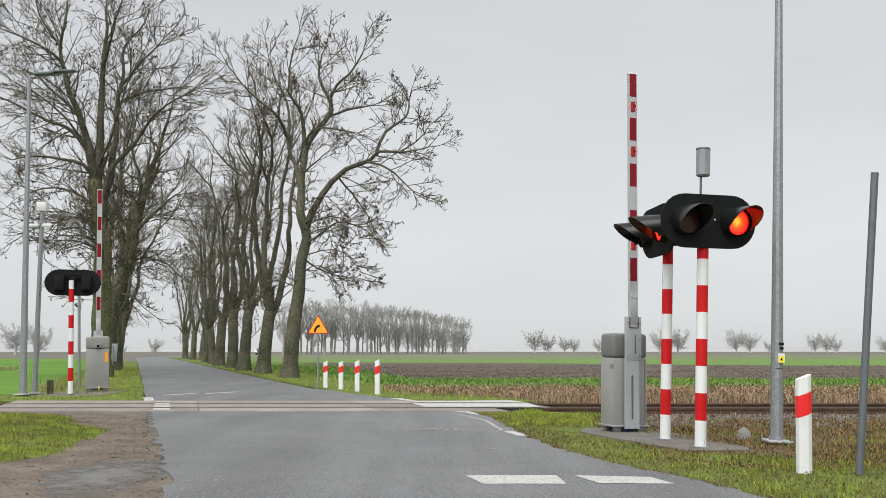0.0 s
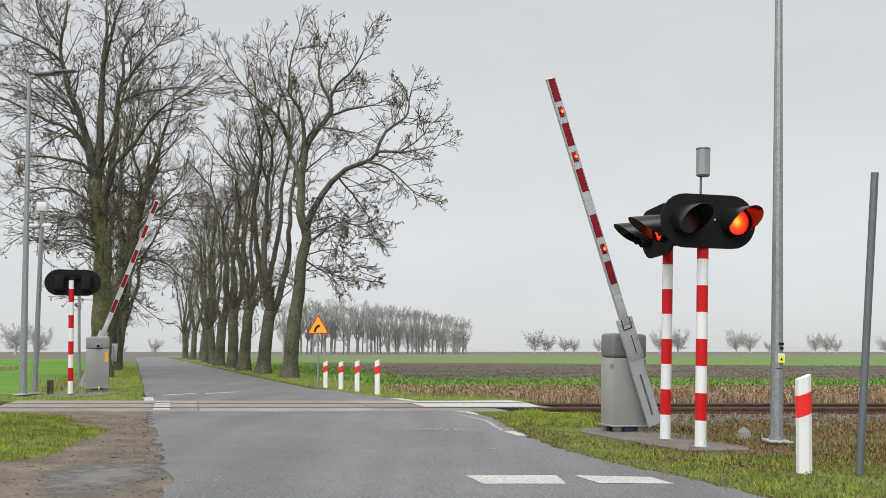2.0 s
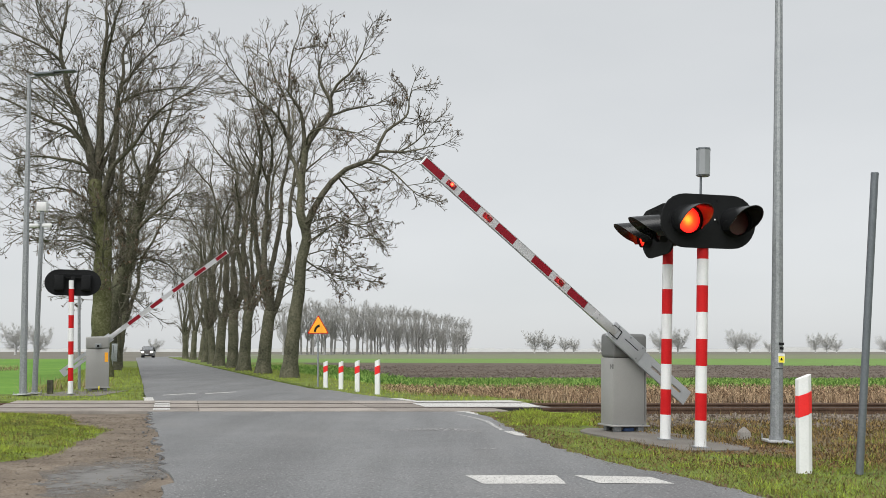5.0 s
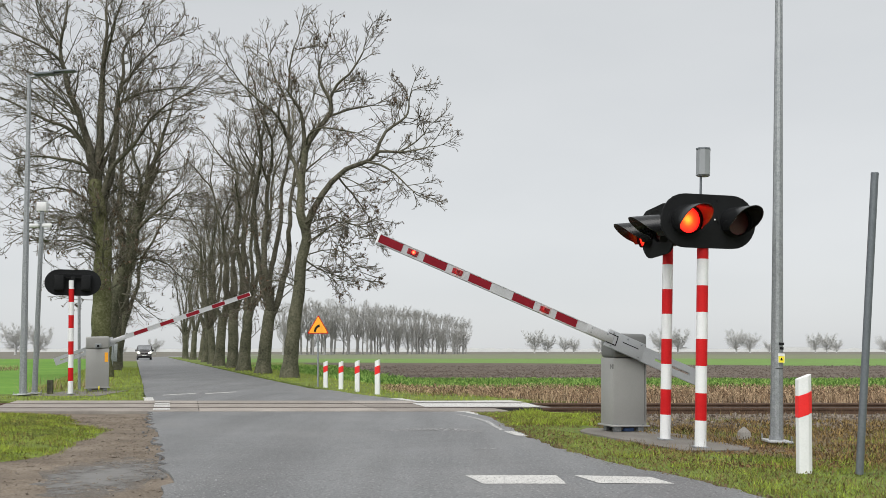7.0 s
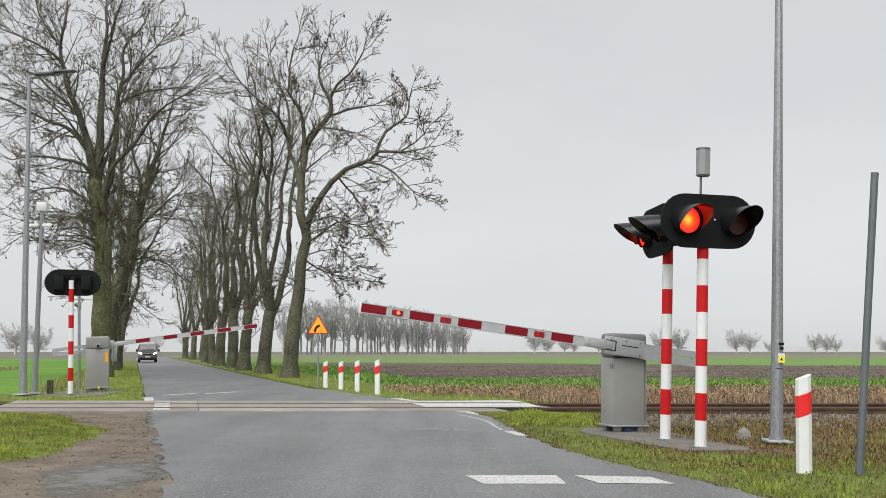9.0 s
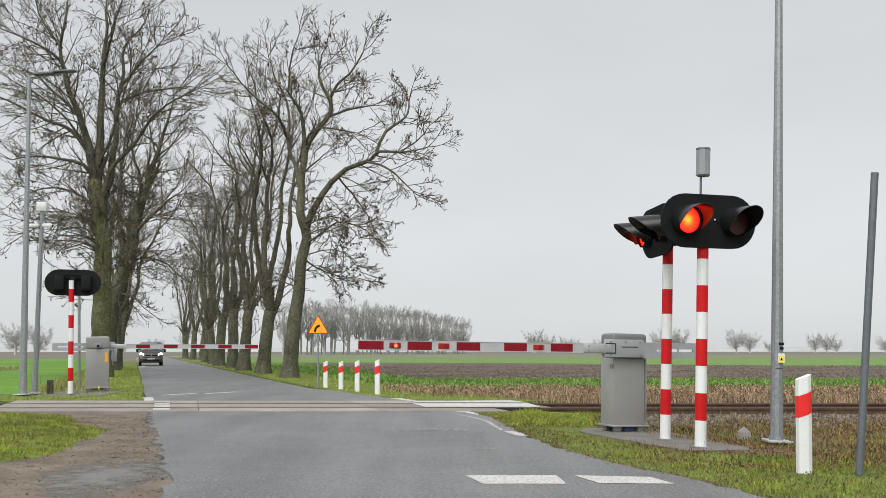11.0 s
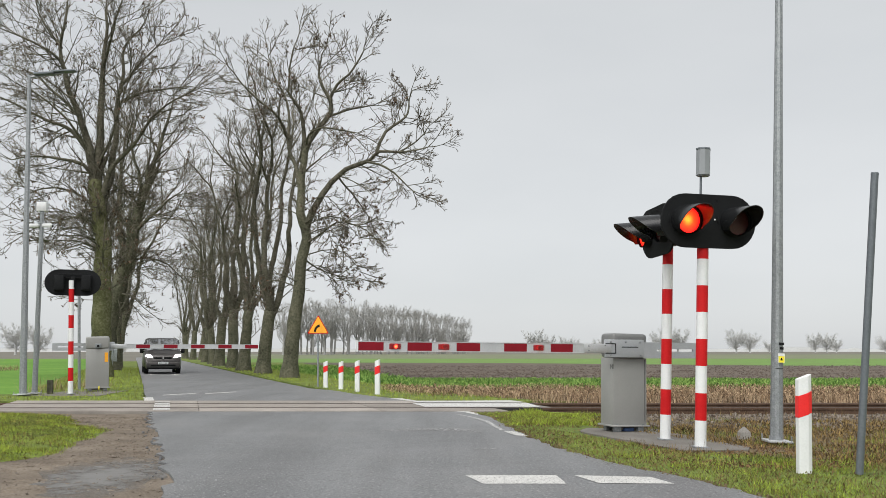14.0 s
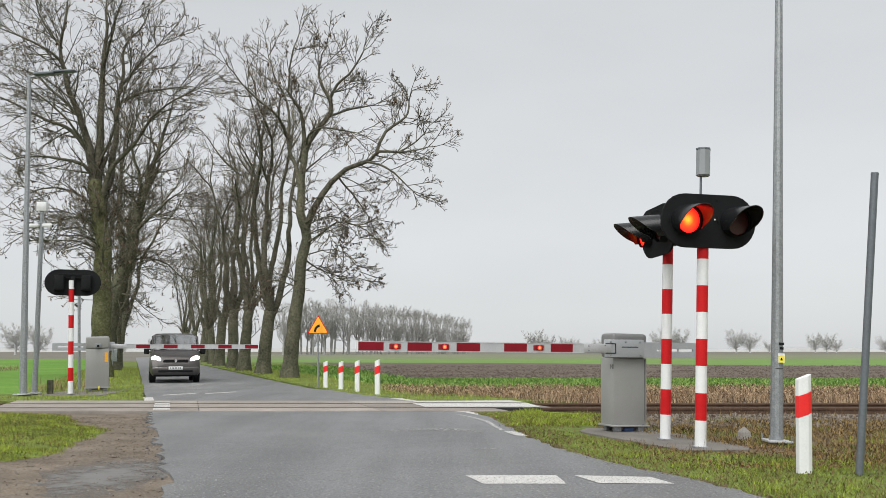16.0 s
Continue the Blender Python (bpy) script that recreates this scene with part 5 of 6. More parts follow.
def barrier(x, y, lean, turn, height, pivot, length, width, depth, label, stripes, lamps, arm, lettered):
    """A half barrier: local x runs along the lowered boom, the boom sits on the +y face."""
    ob = thing("barrier", leaned(x, y, 0, lean, turn), label, "barrier", "level crossing barriers")
    hood = 0.34
    bm = box(B(), width, depth, height - 0.09 - hood, 0, 0, 0.09 + (height - 0.09 - hood) / 2, 0.012)
    body = part("cabinet_body", bm, CABINET, ob, "grey painted steel cabinet")
    bm = box(B(), width + 0.015, depth + 0.015, hood, 0, 0, height - hood / 2, 0.05, 3)
    part("hood", bm, HOOD if lettered else CABINET, ob, "darker grey rounded hood" if lettered else "grey rounded hood")
    part("base_flange", box(B(), width + 0.06, depth + 0.07, 0.022, 0, 0, 0.085, 0.005), CABINET, ob)
    part("plinth", box(B(), width * 0.55, depth * 0.7, 0.05, 0, 0, 0.05, 0.01), PAD, ob)
    for sx in (-1, 1):
        for sy in (-1, 1):
            part("foot", box(B(), 0.10, 0.08, 0.075, sx * width * 0.33, sy * depth * 0.36, 0.038, 0.01), GALV, ob)
    part("door_seam", box(B(), 0.006, 0.004, height * 0.62, -width * 0.44, depth / 2 + 0.002, height * 0.42), BLACK, body)
    for sx in (-1, 1):
        part("bolt", tube(B(), 0.012, 0.012, 0.02, sx * width * 0.38, depth / 2 + 0.015, 0.09, 6), GALV, body)
    boom = part("boom", box(B(), length - 0.42, 0.045, 0.124, 0.42 + (length - 0.42) / 2, 0, 0, 0.006, 1), BOOM_WHITE, ob, "aluminium boom with red and white reflective bands")
    for a, b in stripes:
        part("red_band", box(B(), b - a, 0.051, 0.104, (a + b) / 2, 0, 0), BOOM_RED, boom)
    part("boom_rail", box(B(), length - 0.42, 0.052, 0.008, 0.42 + (length - 0.42) / 2, 0, 0.060), ALU, boom)
    part("boom_rail", box(B(), length - 0.42, 0.052, 0.008, 0.42 + (length - 0.42) / 2, 0, -0.060), ALU, boom)
    part("end_cap", box(B(), 0.02, 0.055, 0.14, length - 0.005, 0, 0, 0.004, 1), WHITE, boom)
    bm = box(B(), 0.60, 0.05, 0.245, 0.14, 0.0, 0, 0.008)
    part("bracket", bm, ARM_GREY, boom, "bolted grey clamp plates")
    part("boom_clamp", box(B(), 0.42, 0.066, 0.12, 0.56, 0, 0, 0.006), ALU, boom)
    bm, x0, x1 = B(), -0.14 - arm * 0.86, -0.14 - arm * 0.24
    for a, b, z0, z1 in ((-0.14 - arm, x0, -0.128, 0.088), (x1, -0.14, -0.128, 0.088), (x0, x1, -0.128, -0.036), (x0, x1, -0.002, 0.088)):
        box(bm, b - a, 0.035, z1 - z0, (a + b) / 2, 0.0, (z0 + z1) / 2)
    part("counterweight_arm", bm, ARM_GREY, boom, "grey slotted counterweight arm")
    part("slot", box(B(), 0.26, 0.053, 0.012, 0.06, 0.0, 0.02), BLACK, boom)
    part("clevis", outline(B(), [(0.28, -0.07), (0.44, -0.07), (0.44, -0.058), (0.292, -0.058), (0.292, 0.058), (0.44, 0.058), (0.44, 0.07), (0.28, 0.07)], 0.004, pose(0, 0.028, 0)), BLACK, boom)
    for bx, bz in ((-0.10, 0.09), (0.36, 0.09), (-0.10, -0.09), (0.36, -0.09), (0.13, 0.09), (0.45, 0.04), (0.70, 0.03), (0.70, -0.03)):
        part("bolt", tube(B(), 0.011, 0.011, 0.016, 0, 0, 0, 6, pose(bx, 0.04, bz, 90, 0, 0)), GALV, boom)
    part("shaft", tube(B(), 0.05, 0.05, 0.12, 0, 0, 0, 16, pose(0, -0.02, 0, 90, 0, 0)), GALV, boom)
    discs = []
    for s in lamps:
        part("lamp_frame", box(B(), 0.15, 0.058, 0.074, s, 0, 0, 0.006, 1), LAMP_RED, boom, "red lamp housing")
        d = flash_disc("boom_lamp", 0.027, boom, pose(s, 0.058, 0, 0, 0, 180), LIT_SMALL, DARK_LED)
        discs.append(d)
        glass = part("lamp_glass", box(B(), 0.13, 0.004, 0.065, s, 0.09, 0, 0.001, 1), LENS, boom)
        glass.visible_shadow = False
    boom.matrix_basis = pose(0, depth / 2 + 0.08, pivot, 0, -90, 0)
    return ob, boom, discs, pose(0, depth / 2 + 0.08, pivot)


R_STRIPES = [(a, a + 0.325) for a in (3.57, 2.932, 2.272, 1.610, 0.935)]
L_STRIPES = [(a, a + 0.385) for a in (4.07, 3.30, 2.53, 1.77, 1.01)]
bar_r, boom_r, lamps_r, hinge_r = barrier(2.52, 12.88, 1.3, 198.7, 1.352, 1.144, 3.91, 0.53, 0.35, "grey half barrier cabinet on a concrete pad with its boom", R_STRIPES, (3.42, 2.77, 1.44), 0.95, True)
bar_l, boom_l, lamps_l, hinge_l = barrier(-9.6, 25.5, -1.8, 18.7, 1.50, 1.235, 4.47, 0.60, 0.36, "grey half barrier cabinet on the far side of the track", L_STRIPES, (), 1.05, False)
font = bpy.data.curves.new("lettering", "FONT")
font.body, font.size = "N1", 0.095
tmp = bpy.data.objects.new("lettering", font)
me = bpy.data.meshes.new_from_object(tmp)
bpy.data.objects.remove(tmp)
me.materials.append(BLACK)
letters = new("lettering", me)
letters.parent = bar_r
letters.matrix_basis = pose(0.267, 0.10, 0.86, 90, 0, 90)
part("lock_box", box(B(), 0.17, 0.05, 0.13, 0.02, -0.205, 1.235, 0.02), GALV, bar_l, "small metal lock box")
part("lock_hole", tube(B(), 0.035, 0.035, 0.02, 0, 0, 0, 14, pose(0.02, -0.225, 1.235, 90, 0, 0)), BLACK, bar_l)
part("sticker", box(B(), 0.09, 0.004, 0.26, 0.235, -0.187, 0.92), ORANGE, bar_l, "orange sticker")
part("drain_tap", box(B(), 0.03, 0.03, 0.10, 0.05, -0.22, 0.09, 0.005), YELLOW, bar_l)
part("tarpaulin", box(B(), 0.16, 0.2, 0.05, 0.0, 0.06, 0.032, 0.015), mat("blue_plastic", (0.02, 0.05, 0.12), (0.04, 0.08, 0.2), 0.5), bar_r, "blue plastic under the cabinet")

pad = [(1.88, 12.75), (2.1, 13.35), (3.05, 13.2), (3.25, 12.0), (3.55, 10.75), (3.45, 10.42), (2.72, 10.35), (2.45, 11.1)]
sheet("concrete_pad", jag(pad, 0.03, 0.2), 0.004, PAD, "weathered concrete pad under the barrier and signals", "concrete pad", thick=0.12)
sheet("concrete_pad", jag([(-10.7, 23.0), (-8.6, 23.0), (-8.9, 25.9), (-10.4, 25.9)], 0.03, 0.2), -0.008, PAD, "concrete pad under the far barrier", "concrete pad", thick=0.12)


def mast(name, x, y, lean, h, r0, r1, label, material=GALV, base=True, sides=10):
    ob = thing(name, leaned(x, y, 0, lean), label, "mast")
    part("pole", tube(B(), r0, r1, h, 0, 0, 0.0, sides), material, ob)
    if base:
        part("base_plate", box(B(), r0 * 3.9, r0 * 3.9, 0.025, 0, 0, 0.03, 0.004), ALU, ob)
        for sx in (-1, 1):
            for sy in (-1, 1):
                part("anchor_bolt", tube(B(), 0.011, 0.011, 0.07, sx * r0 * 1.7, sy * r0 * 1.7, 0.03, 8), GALV, ob)
    return ob


m1 = mast("lamp_mast", 4.035, 11.18, 2.63, 8.2, 0.077, 0.03, "tall galvanised steel mast beside the signals")
part("label", box(B(), 0.06, 0.004, 0.03, 0.028, -0.075, 1.20), BLACK, m1)
part("label", box(B(), 0.045, 0.004, 0.03, 0.03, -0.075, 1.145), BLACK, m1)
part("label", box(B(), 0.080, 0.004, 0.115, 0.026, -0.0755, 1.027), WHITE, m1)
bm = box(B(), 0.072, 0.004, 0.078, 0.026, -0.0785, 1.012)
part("label", bm, YELLOW, m1, "yellow warning label")
part("warning_mark", outline(B(), [(-0.018, 0), (0.018, 0), (0, 0.034)], 0.003, pose(0.026, -0.0825, 1.0)), BLACK, m1)
part("door_seam", box(B(), 0.09, 0.003, 0.006, 0.0, -0.077, 0.9), BLACK, m1)
m2 = mast("street_lamp", -10.5, 22.96, -1.72, 8.22, 0.09, 0.045, "tall galvanised lamp post with a flat grey head")
arm = pose(0, 0, 8.17)
part("arm", tube(B(), 0.03, 0.025, 0.9, 0, 0, 0, 10, arm @ pose(0, 0, 0, 0, 84, 0)), GALV, m2)
bm = box(B(), 0.52, 0.24, 0.07, 0.62, 0, 8.235, 0.025, 2, pose(0, 0, 0, 0, -1.5, 0))
box(bm, 0.62, 0.20, 0.05, 1.12, 0, 8.275, 0.02, 2, pose(0, 0, 0, 0, -1.5, 0))
part("lamp_head", bm, POLE_GREY, m2, "flat grey lamp head")
m3 = mast("camera_mast", -10.45, 23.5, -0.36, 4.75, 0.07, 0.05, "galvanised mast with a white box and small cameras")
part("junction_box", box(B(), 0.25, 0.16, 0.24, 0, 0, 4.85, 0.01), WHITE, m3, "white box on top")
for sx in (-1, 1):
    c = part("camera_housing", box(B(), 0.26, 0.10, 0.10, sx * 0.17, -0.05, 4.35, 0.03), WHITE, m3, "small white camera")
    part("camera_glass", tube(B(), 0.035, 0.035, 0.02, 0, 0, 0, 12, pose(sx * 0.30, -0.05, 4.33, 0, 90, 0)), BLACK, c)
part("bracket", box(B(), 0.2, 0.05, 0.04, 0, -0.03, 4.42, 0.005), GALV, m3)
m4 = mast("steel_post", -10.38, 26.2, -2.6, 2.75, 0.04, 0.04, "thin grey steel post behind the signal", GALV, False)
m5 = mast("leaning_post", 3.78, 8.42, 5.87, 2.78, 0.034, 0.034, "dark grey steel tube leaning in the grass", POLE_GREY, False, 16)
part("cap", tube(B(), 0.036, 0.034, 0.015, 0, 0, 2.78, 16), POLE_GREY, m5)


def guide_post(x, y, lean, h, turn, label):
    """A white plastic marker post with a slanting red band."""
    ob = thing("guide_post", leaned(x, y, 0, lean, turn), label, "guide post", "white guide posts")

    def slab(z0, z1, mat_, name, grow=0.0, lab=""):
        bm = B()
        w, d, s = 0.066 + grow, 0.03 + grow, 0.026
        ring = [(-w, -d), (-w * 0.35, -d - 0.012), (w * 0.35, -d - 0.02), (w, -d), (w, d), (-w, d)]
        lo = [bm.verts.new((px, py, z0 + (s * px / w if z0 > 0.05 else 0))) for px, py in ring]
        hi = [bm.verts.new((px, py, z1 + s * px / w)) for px, py in ring]
        bm.faces.new(lo), bm.faces.new(hi)
        for i in range(6):
            j = (i + 1) % 6
            bm.faces.new((lo[i], lo[j], hi[j], hi[i]))
        bmesh.ops.bevel(bm, geom=list(bm.edges), offset=0.004, segments=1, affect="EDGES")
        for fc in part(name, bm, mat_, ob, lab).data.polygons:
            fc.use_smooth = False
    slab(-0.03, h * 0.575, WHITE, "lower_part")
    slab(h * 0.575, h * 0.80, REFLEX, "red_band", 0.002, "red reflective band")
    slab(h * 0.80, h - 0.02, WHITE, "upper_part")
    return ob


guide_post(3.37, 8.65, 1.84, 0.895, 8, "white guide post with a red band in the grass")
for x, y, h in ((-3.61, 28.24, 0.79), (-3.0, 27.0, 0.80), (-2.38, 25.5, 0.84), (-1.70, 23.85, 0.88)):
    guide_post(x, y, -0.6, h, -20, "white guide post with a red band by the crossing")
guide_post(-12.84, 35.0, -1, 0.85, 0, "white guide post with a red band on the verge")

ws = thing("warning_sign", leaned(-3.85, 28.2, 0, -0.4), "orange triangular bend warning sign on a grey post", "road sign")
part("post", tube(B(), 0.028, 0.028, 2.2, 0, 0.03, 0, 12), GALV, ws)


def rounded(pts, r, n=4):
    out = []
    for i, p in enumerate(pts):
        a, b, c = Vector(pts[i - 1]), Vector(p), Vector(pts[(i + 1) % len(pts)])
        u, v = (a - b).normalized() * r, (c - b).normalized() * r
        for k in range(n + 1):
            t = k / n
            out.append(tuple((b + u) * (1 - t) ** 2 + b * 2 * t * (1 - t) + (b + v) * t * t))
    return out


TRI = [(-0.335, 1.63), (0.335, 1.63), (0, 2.21)]
part("border", outline(B(), rounded(TRI, 0.05), 0.012, pose(0, -0.01, 0)), RED, ws, "red border")
mid = Vector((0, 1.823))
part("face", outline(B(), rounded([tuple(mid + (Vector(p) - mid) * 0.88) for p in TRI], 0.04), 0.004, pose(0, -0.015, 0)), ORANGE, ws, "orange face")
curve_pts = [(-0.13 + 0.22 * (1 - math.cos(a)), 1.68 + 0.24 * math.sin(a)) for a in np.linspace(0, 1.35, 8)]
curve_in = [(-0.065 + 0.155 * (1 - math.cos(a)), 1.68 + 0.165 * math.sin(a)) for a in np.linspace(1.35, 0, 8)]
part("curve_symbol", outline(B(), curve_pts + curve_in, 0.003, pose(0, -0.0185, 0)), BLACK, ws, "black curve symbol")

rs = thing("road_sign", pose(-17.7, 49.0, 0), "grey back of a small sign board on a post", "road sign")
part("post", tube(B(), 0.03, 0.03, 1.4, 0, 0, 0, 10), GALV, rs)
part("board", box(B(), 0.42, 0.02, 0.95, 0.02, 0.03, 1.0, 0.005), GALV, rs)
fp = thing("wooden_post", pose(-10.2, 23.85, 0, 2, -2, 10), "short rotten wooden stake in the grass", "stake")
bm = box(B(), 0.13, 0.12, 0.38, 0, 0, 0.16, 0.012)
for v in bm.verts:
    v.co += Vector((rnd.uniform(-0.01, 0.01), rnd.uniform(-0.01, 0.01), rnd.uniform(-0.02, 0.02)))
part("stake", bm, BARK, fp)
bm = box(B(), 0.16, 0.16, 0.12, 0, 0, 0.03, 0.015)
for v in bm.verts:
    if v.co.z > 0.05:
        v.co.x *= 0.75
        v.co.y *= 0.75
top = bmesh.ops.create_cone(bm, cap_ends=True, segments=4, radius1=0.085, radius2=0.01, depth=0.07, matrix=pose(0, 0, 0.12, 0, 0, 45))
ob = tagged(new("marker_stone", finish("marker_stone", bm, STONE)), "small pointed concrete marker stone in dry grass", "marker stone")
ob.matrix_basis = pose(3.88, 11.9, -0.015, 0, 0, 20)


# ---- the van ----
def build_van():
    van = thing("van", pose(-40, 220, 0), "dark grey passenger van with its headlamps on", "van")
    sec = [(0.00, 1.74, 0.88, 0.74), (0.10, 1.85, 0.92, 0.80), (1.0, 1.89, 0.93, 0.82), (2.9, 1.88, 0.93, 0.82), (3.15, 1.82, 0.93, 0.80), (3.5, 1.56, 0.93, 0.83),
           (3.95, 1.22, 0.93, 0.87), (4.25, 1.12, 0.925, 0.84), (4.5, 1.03, 0.92, 0.80), (4.66, 0.92, 0.88, 0.74), (4.75, 0.76, 0.85, 0.70), (4.80, 0.60, 0.83, 0.72)]
    bm = B()
    prev = None
    for y, top, w, tw in sec:
        belt = min(1.12, top - 0.12)
        low = 0.27
        half = [(w * 0.90, low), (w * 0.99, low + 0.12), (w, min(0.72, top - 0.18)), (w * 0.985, belt), (tw, top - 0.06), (tw - 0.10, top), (tw * 0.5, top + 0.015)]
        ring = [bm.verts.new((x, y, z)) for x, z in half] + [bm.verts.new((0, y, top + 0.02))] + [bm.verts.new((-x, y, z)) for x, z in half[::-1]]
        if prev:
            open_top = 3.1 < prev[0].co.y < 3.9
            for i in range(len(ring) - 1):
                if open_top and 4 <= i <= 9:
                    continue
                bm.faces.new((prev[i], prev[i + 1], ring[i + 1], ring[i]))
            bm.faces.new((prev[-1], prev[0], ring[0], ring[-1]))
        else:
            bm.faces.new(ring)
        prev = ring
    bm.faces.new(prev)
    body = part("body", bm, VAN_PAINT, van, "dark grey painted body")
    bm = B()
    rows_ = []
    for y, top, w, tw in sec[4:7]:
        rows_.append([bm.verts.new((x, y + 0.01, z)) for x, z in ((-tw, top - 0.05), (-tw + 0.10, top + 0.012), (0, top + 0.032), (tw - 0.10, top + 0.012), (tw, top - 0.05))])
    for a, b in zip(rows_, rows_[1:]):
        for i in range(4):
            bm.faces.new((a[i], a[i + 1], b[i + 1], b[i]))
    glass = part("windscreen", bm, WINDSCREEN, van, "tinted windscreen")
    glass.visible_shadow = False
    for s in (-1, 1):
        part("windscreen_pillar", box(B(), 0.07, 0.90, 0.05, 0, 0, 0, 0.015, 1, pose(s * 0.85, 3.56, 1.50, -38, 0, 0)), VAN_PAINT, body)
        bm = box(B(), 0.5, 0.12, 0.62, s * 0.42, 2.75, 1.12, 0.05)
        box(bm, 0.26, 0.10, 0.22, s * 0.42, 2.72, 1.56, 0.04)
        part("seat", bm, SEAT, van, "grey seat with headrest")
        bm = box(B(), 0.10, 1.05, 0.42, 0, 0, 0, 0.03, 2, pose(s * 0.895, 2.3, 1.45, 0, -s * 14, 0))
        part("side_window", bm, BLACK, van, "dark side window")
        bm = B()
        bmesh.ops.create_uvsphere(bm, u_segments=20, v_segments=12, radius=1, matrix=pose(s * 0.69, 4.58, 0.87, 0, -s * 24, -s * 30) @ Matrix.Diagonal((0.235, 0.085, 0.125, 1)))
        part("headlamp", bm, BEAM, van, "bright lit headlamp")
        m = part("mirror", box(B(), 0.20, 0.12, 0.24, s * 1.06, 3.55, 1.20, 0.04, 3), BLACK, van)
        part("mirror_arm", box(B(), 0.10, 0.05, 0.05, s * 0.96, 3.55, 1.16, 0.01), BLACK, m)
        part("fog_lamp", tube(B(), 0.055, 0.055, 0.03, 0, 0, 0, 14, pose(s * 0.62, 4.825, 0.42, 90, 0, 0)), CHROME, van)
        part("wiper", box(B(), 0.55, 0.02, 0.02, 0, 0, 0, 0.004, 1, pose(s * 0.3, 3.9, 1.315, -40, 0, 4)), BLACK, van)
    dash = part("dashboard", box(B(), 1.66, 0.5, 0.2, 0, 3.62, 1.06, 0.05), BLACK, van)
    part("steering_wheel", tube(B(), 0.19, 0.19, 0.03, 0, 0, 0, 20, pose(0.42, 3.3, 1.2, -55, 0, 0)), BLACK, van)
    bm = box(B(), 1.72, 0.22, 0.30, 0, 4.76, 0.46, 0.08, 3)
    part("bumper", bm, VAN_PAINT, van, "dark grey bumper")
    part("bumper_insert", box(B(), 1.60, 0.06, 0.10, 0, 4.865, 0.345, 0.02), RUBBER, van, "black plastic lower bumper")
    part("lower_grille", box(B(), 1.25, 0.05, 0.08, 0, 4.868, 0.445, 0.02), BLACK, van)
    part("skirt", box(B(), 1.6, 0.16, 0.10, 0, 4.74, 0.29, 0.03), BLACK, van)
    gr = part("grille", box(B(), 0.92, 0.06, 0.10, 0, 4.735, 0.81, 0.03, 2, pose(0, 0, 0)), BLACK, van)
    part("grille_trim", box(B(), 0.95, 0.03, 0.025, 0, 4.76, 0.87, 0.008), VAN_PAINT, gr)
    part("badge", outline(B(), [(0, -0.085), (0.055, 0), (0, 0.085), (-0.055, 0)], 0.02, pose(0, 4.785, 0.83)), CHROME, van, "bright lozenge badge")
    pl = part("number_plate", box(B(), 0.52, 0.015, 0.115, 0, 4.885, 0.56, 0.006), WHITE, van)
    bm = B()
    for k in range(7):
        box(bm, 0.032, 0.004, 0.06, -0.17 + k * 0.056 + (0.02 if k > 1 else 0), 4.895, 0.56)
    part("plate_bars", bm, POLE_GREY, pl)
    wheels = []
    for sx in (-1, 1):
        for y in (0.95, 3.95):
            part("wheel_arch", tube(B(), 0.37, 0.37, 0.22, 0, 0, 0, 24, pose(sx * 0.82, y, 0.36, 0, sx * 90, 0) @ pose(0, 0, -0.115)), BLACK, van)
            w = part("wheel", tube(B(), 0.10, 0.10, 0.23, 0, 0, -0.115, 12, pose(0, 0, 0, 0, 90, 0)), BLACK, van, "", pose(sx * 0.80, y, 0.325))
            bm = tube(B(), 0.325, 0.325, 0.21, 0, 0, -0.105, 28, pose(0, 0, 0, 0, 90, 0))
            bmesh.ops.bevel(bm, geom=[e for e in bm.edges if abs(e.verts[0].co.x - e.verts[1].co.x) < 1e-4], offset=0.03, segments=2, affect="EDGES")
            part("tyre", bm, RUBBER, w)
            bm = B()
            tube(bm, 0.20, 0.18, 0.222, 0, 0, -0.111, 20, pose(0, 0, 0, 0, 90, 0))
            for k in range(5):
                box(bm, 0.232, 0.05, 0.16, 0, 0, 0.10, 0.005, 1, pose(0, 0, 0, k * 72, 0, 0))
            part("rim", bm, ALU, w)
            wheels.append(w)
    for ob in van.children_recursive:
        ob.data.transform(Matrix.Scale(0.97, 4))
        ob.matrix_basis.translation *= 0.97
    return van, wheels


van, wheels = build_van()


# ---- what moves ----
R_BOOM = [(0, 89.8), (0.3, 89.7), (0.5, 88.9), (1, 85.2), (1.5, 78.4), (2, 70.6), (2.5, 64.2), (3, 57.8), (3.5, 52.3), (4, 47.1), (6.5, 24), (7, 19.7), (7.5, 15.5), (8, 11.7), (8.5, 9), (9, 6.3), (9.6, 3.9), (10.3, 1.275), (10.9, -0.45), (11.3, -0.8), (16, -0.8)]
L_BOOM = [(0, 89.9), (0.3, 89.7), (0.6, 87.8), (1, 83), (1.5, 76.1), (2, 69.3), (2.5, 62.6), (3, 57.1), (3.5, 52.3), (4, 47), (6.4, 24.4), (7, 18.7), (7.5, 13.8), (8, 10.4), (8.5, 8.2), (9, 6.2), (9.2, 5.6), (10, 2.27), (10.6, -0.69), (10.9, -1.8), (11.3, -1.8), (16, -1.8)]
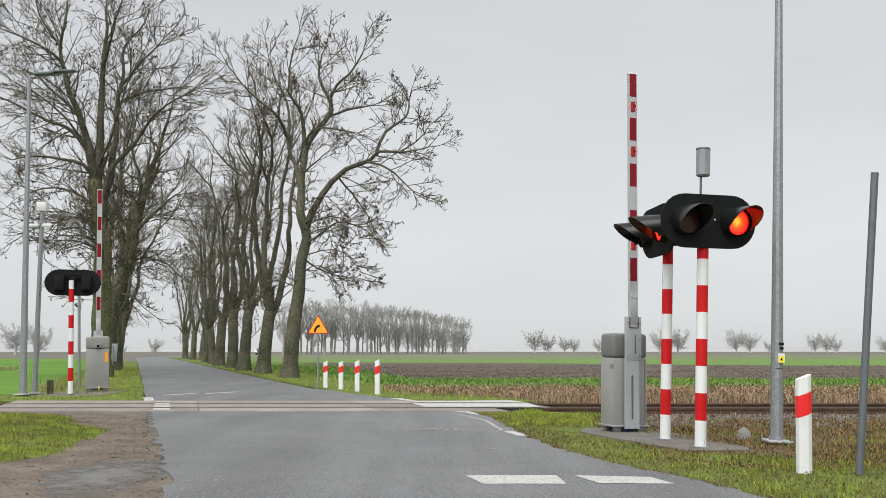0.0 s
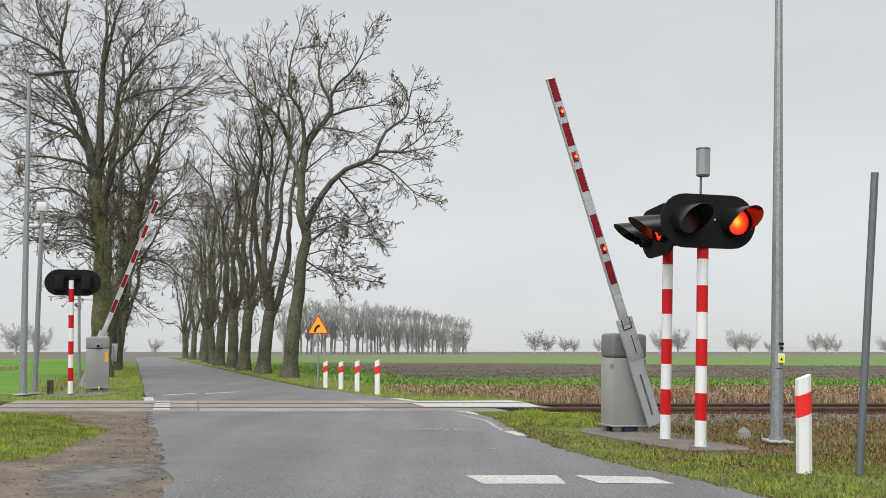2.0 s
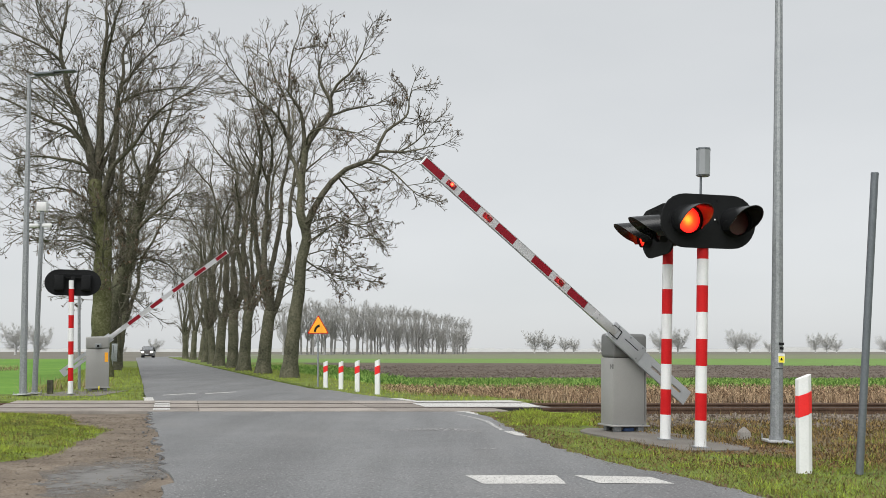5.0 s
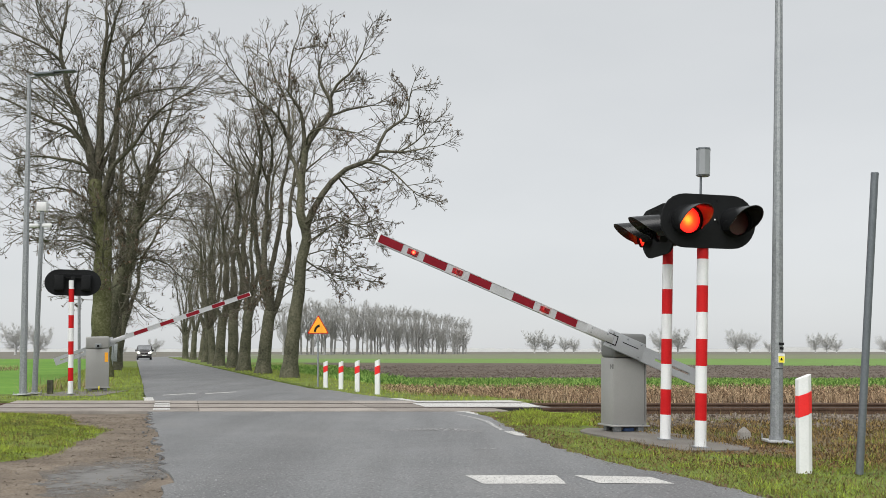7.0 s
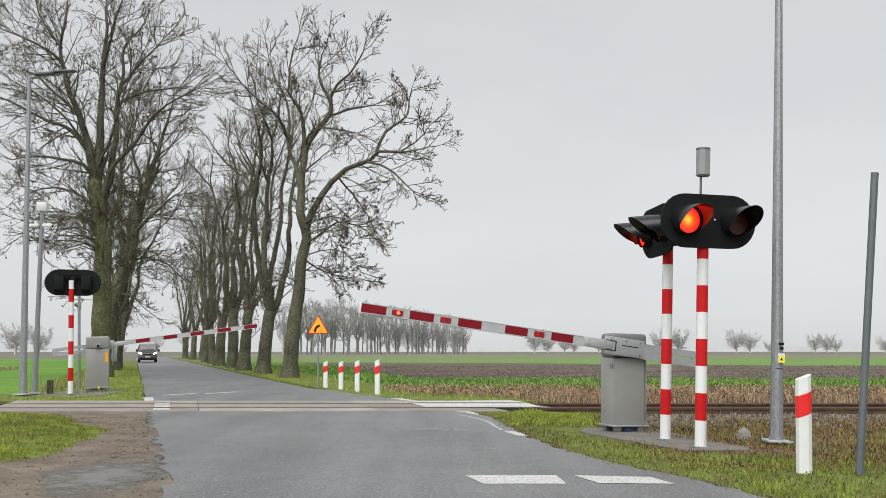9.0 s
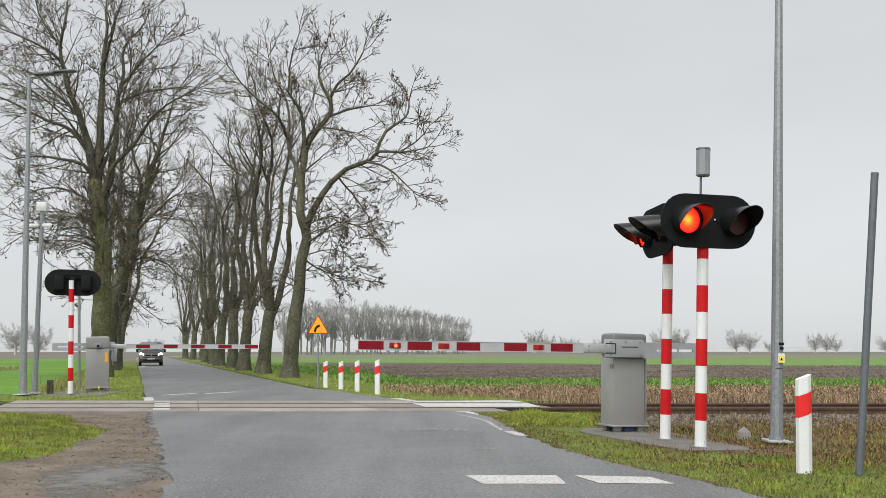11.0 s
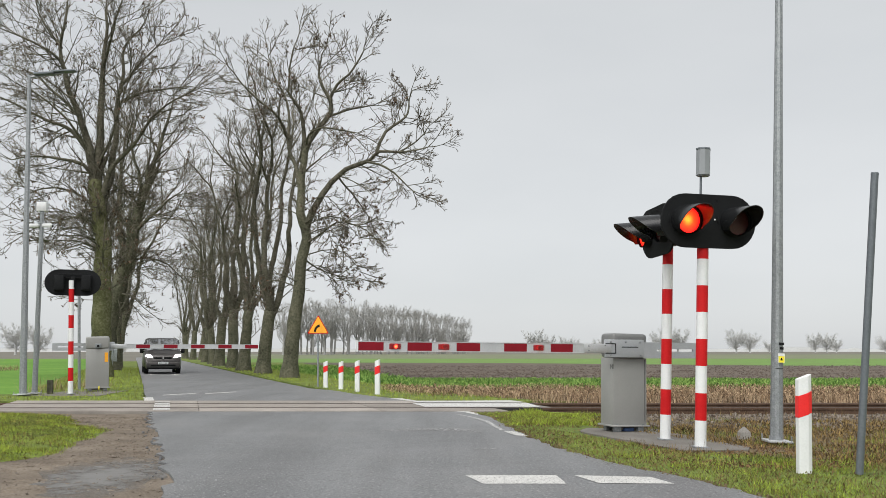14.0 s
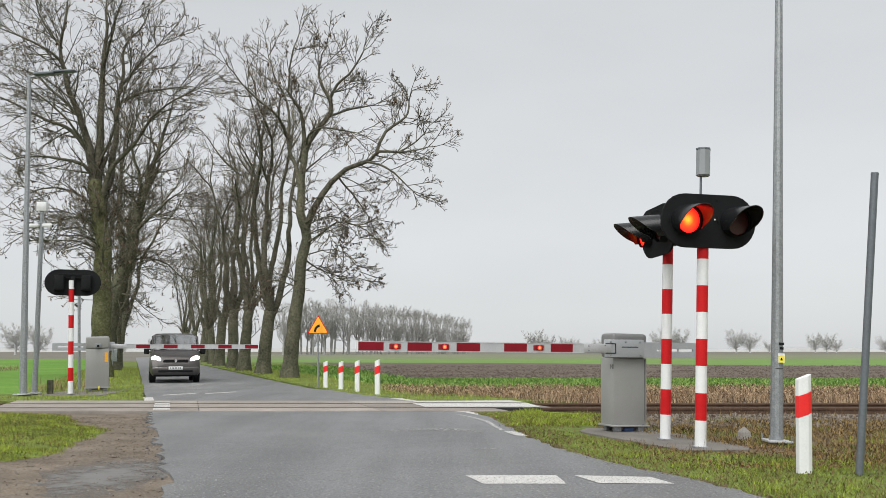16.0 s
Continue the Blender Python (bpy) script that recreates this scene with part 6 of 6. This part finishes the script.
# seconds, place across and along of the van
VAN_WAY = [(0.0, -45.6, 226.0), (1.0, -48.0, 212.0), (2.0, -49.9, 198.0), (3.2, -51.4, 179.5), (4.0, -50.1, 165.5), (5.0, -47.6, 147.0), (6.3, -40.8, 125.0), (7.2, -36.4, 111.5), (8.4, -31.2, 96.5), (9.0, -28.8, 89.2),
           (10.2, -25.0, 78.0), (11.4, -21.4, 67.2), (12.2, -19.1, 60.4), (13.0, -16.95, 54.0), (14.0, -14.25, 46.6), (15.0, -11.9, 39.9), (16.0, -9.84, 33.7)]
TO_LEFT = (0.15, 1.08, 2.08, 3.08, 3.95, 4.92, 5.88, 6.85, 7.86, 8.74, 9.76, 10.73, 11.65, 12.68, 13.66, 14.57, 15.57)
TO_RIGHT = (0.567, 1.567, 2.567, 3.43, 4.43, 5.40, 6.35, 7.31, 8.3, 9.27, 10.24, 11.2, 12.15, 13.12, 14.12, 15.09)


def flips(home, lit_first, times):
    """Rows of a disc that turns over at each of the times."""
    a = 0 if lit_first else 180
    out = [(0.0, home @ pose(0, 0, 0, 0, 0, a))]
    for t in times:
        out.append((t - 0.08, home @ pose(0, 0, 0, 0, 0, a)))
        for k in range(4):
            out.append((t - 0.05 + k / 30, home @ pose(0, 0, 0, 0, 0, a + 60 * k)))
        a += 180
        out.append((t + 0.08, home @ pose(0, 0, 0, 0, 0, a)))
    out.append((16.0, home @ pose(0, 0, 0, 0, 0, a)))
    return out


def smooth_way(t):
    ts = [w[0] for w in VAN_WAY]
    out = []
    for c in (1, 2):
        def slope(j):
            a, b = max(0, j - 1), min(len(ts) - 1, j + 1)
            return (VAN_WAY[b][c] - VAN_WAY[a][c]) / (ts[b] - ts[a])
        i0 = int(np.searchsorted(ts, t, side="right")) - 1
        i0 = max(0, min(len(ts) - 2, i0))
        h = ts[i0 + 1] - ts[i0]
        s = (t - ts[i0]) / h
        p0, p1, m0, m1_ = VAN_WAY[i0][c], VAN_WAY[i0 + 1][c], slope(i0) * h, slope(i0 + 1) * h
        out.append((2 * s ** 3 - 3 * s * s + 1) * p0 + (s ** 3 - 2 * s * s + s) * m0 + (-2 * s ** 3 + 3 * s * s) * p1 + (s ** 3 - s * s) * m1_)
    return Vector((out[0], out[1]))


def motions():
    walk(boom_r, [(t, hinge_r @ pose(0, 0, 0, 0, -a, 0)) for t, a in R_BOOM])
    walk(boom_l, [(t, hinge_l @ pose(0, 0, 0, 0, -a, 0)) for t, a in L_BOOM])
    both = sorted(TO_LEFT + TO_RIGHT)
    for discs in (discs_a, discs_b, discs_c):
        left, right = discs
        walk(left, flips(left.matrix_basis.copy(), False, both))
        walk(right, flips(right.matrix_basis.copy(), True, both))
    later = [t for t in both if t > 0.3] + [15.9]
    for i, lamp in enumerate(lamps_r):
        walk(lamp, flips(lamp.matrix_basis.copy(), False, (0.44,) if i == 0 else later))
    path, dist, spin = [], 0.0, []
    last = smooth_way(0)
    for f in range(481):
        t = f / 30
        p = smooth_way(t)
        dist += (p - last).length
        last = p
        spin.append((t, dist / 0.315))
        if f % 6 == 0:
            d = smooth_way(min(16, t + 0.15)) - smooth_way(max(0, t - 0.15))
            path.append((t, pose(p.x, p.y, 0.003 + dip(p.y), 0, 0, math.degrees(math.atan2(d.y, d.x)) - 90) @ pose(0, -4.6, 0)))
    walk(van, path)
    for w in wheels:
        home = w.matrix_basis.copy()
        walk(w, [(t, home @ pose(0, 0, 0, -math.degrees(a), 0, 0)) for t, a in spin])


motions()
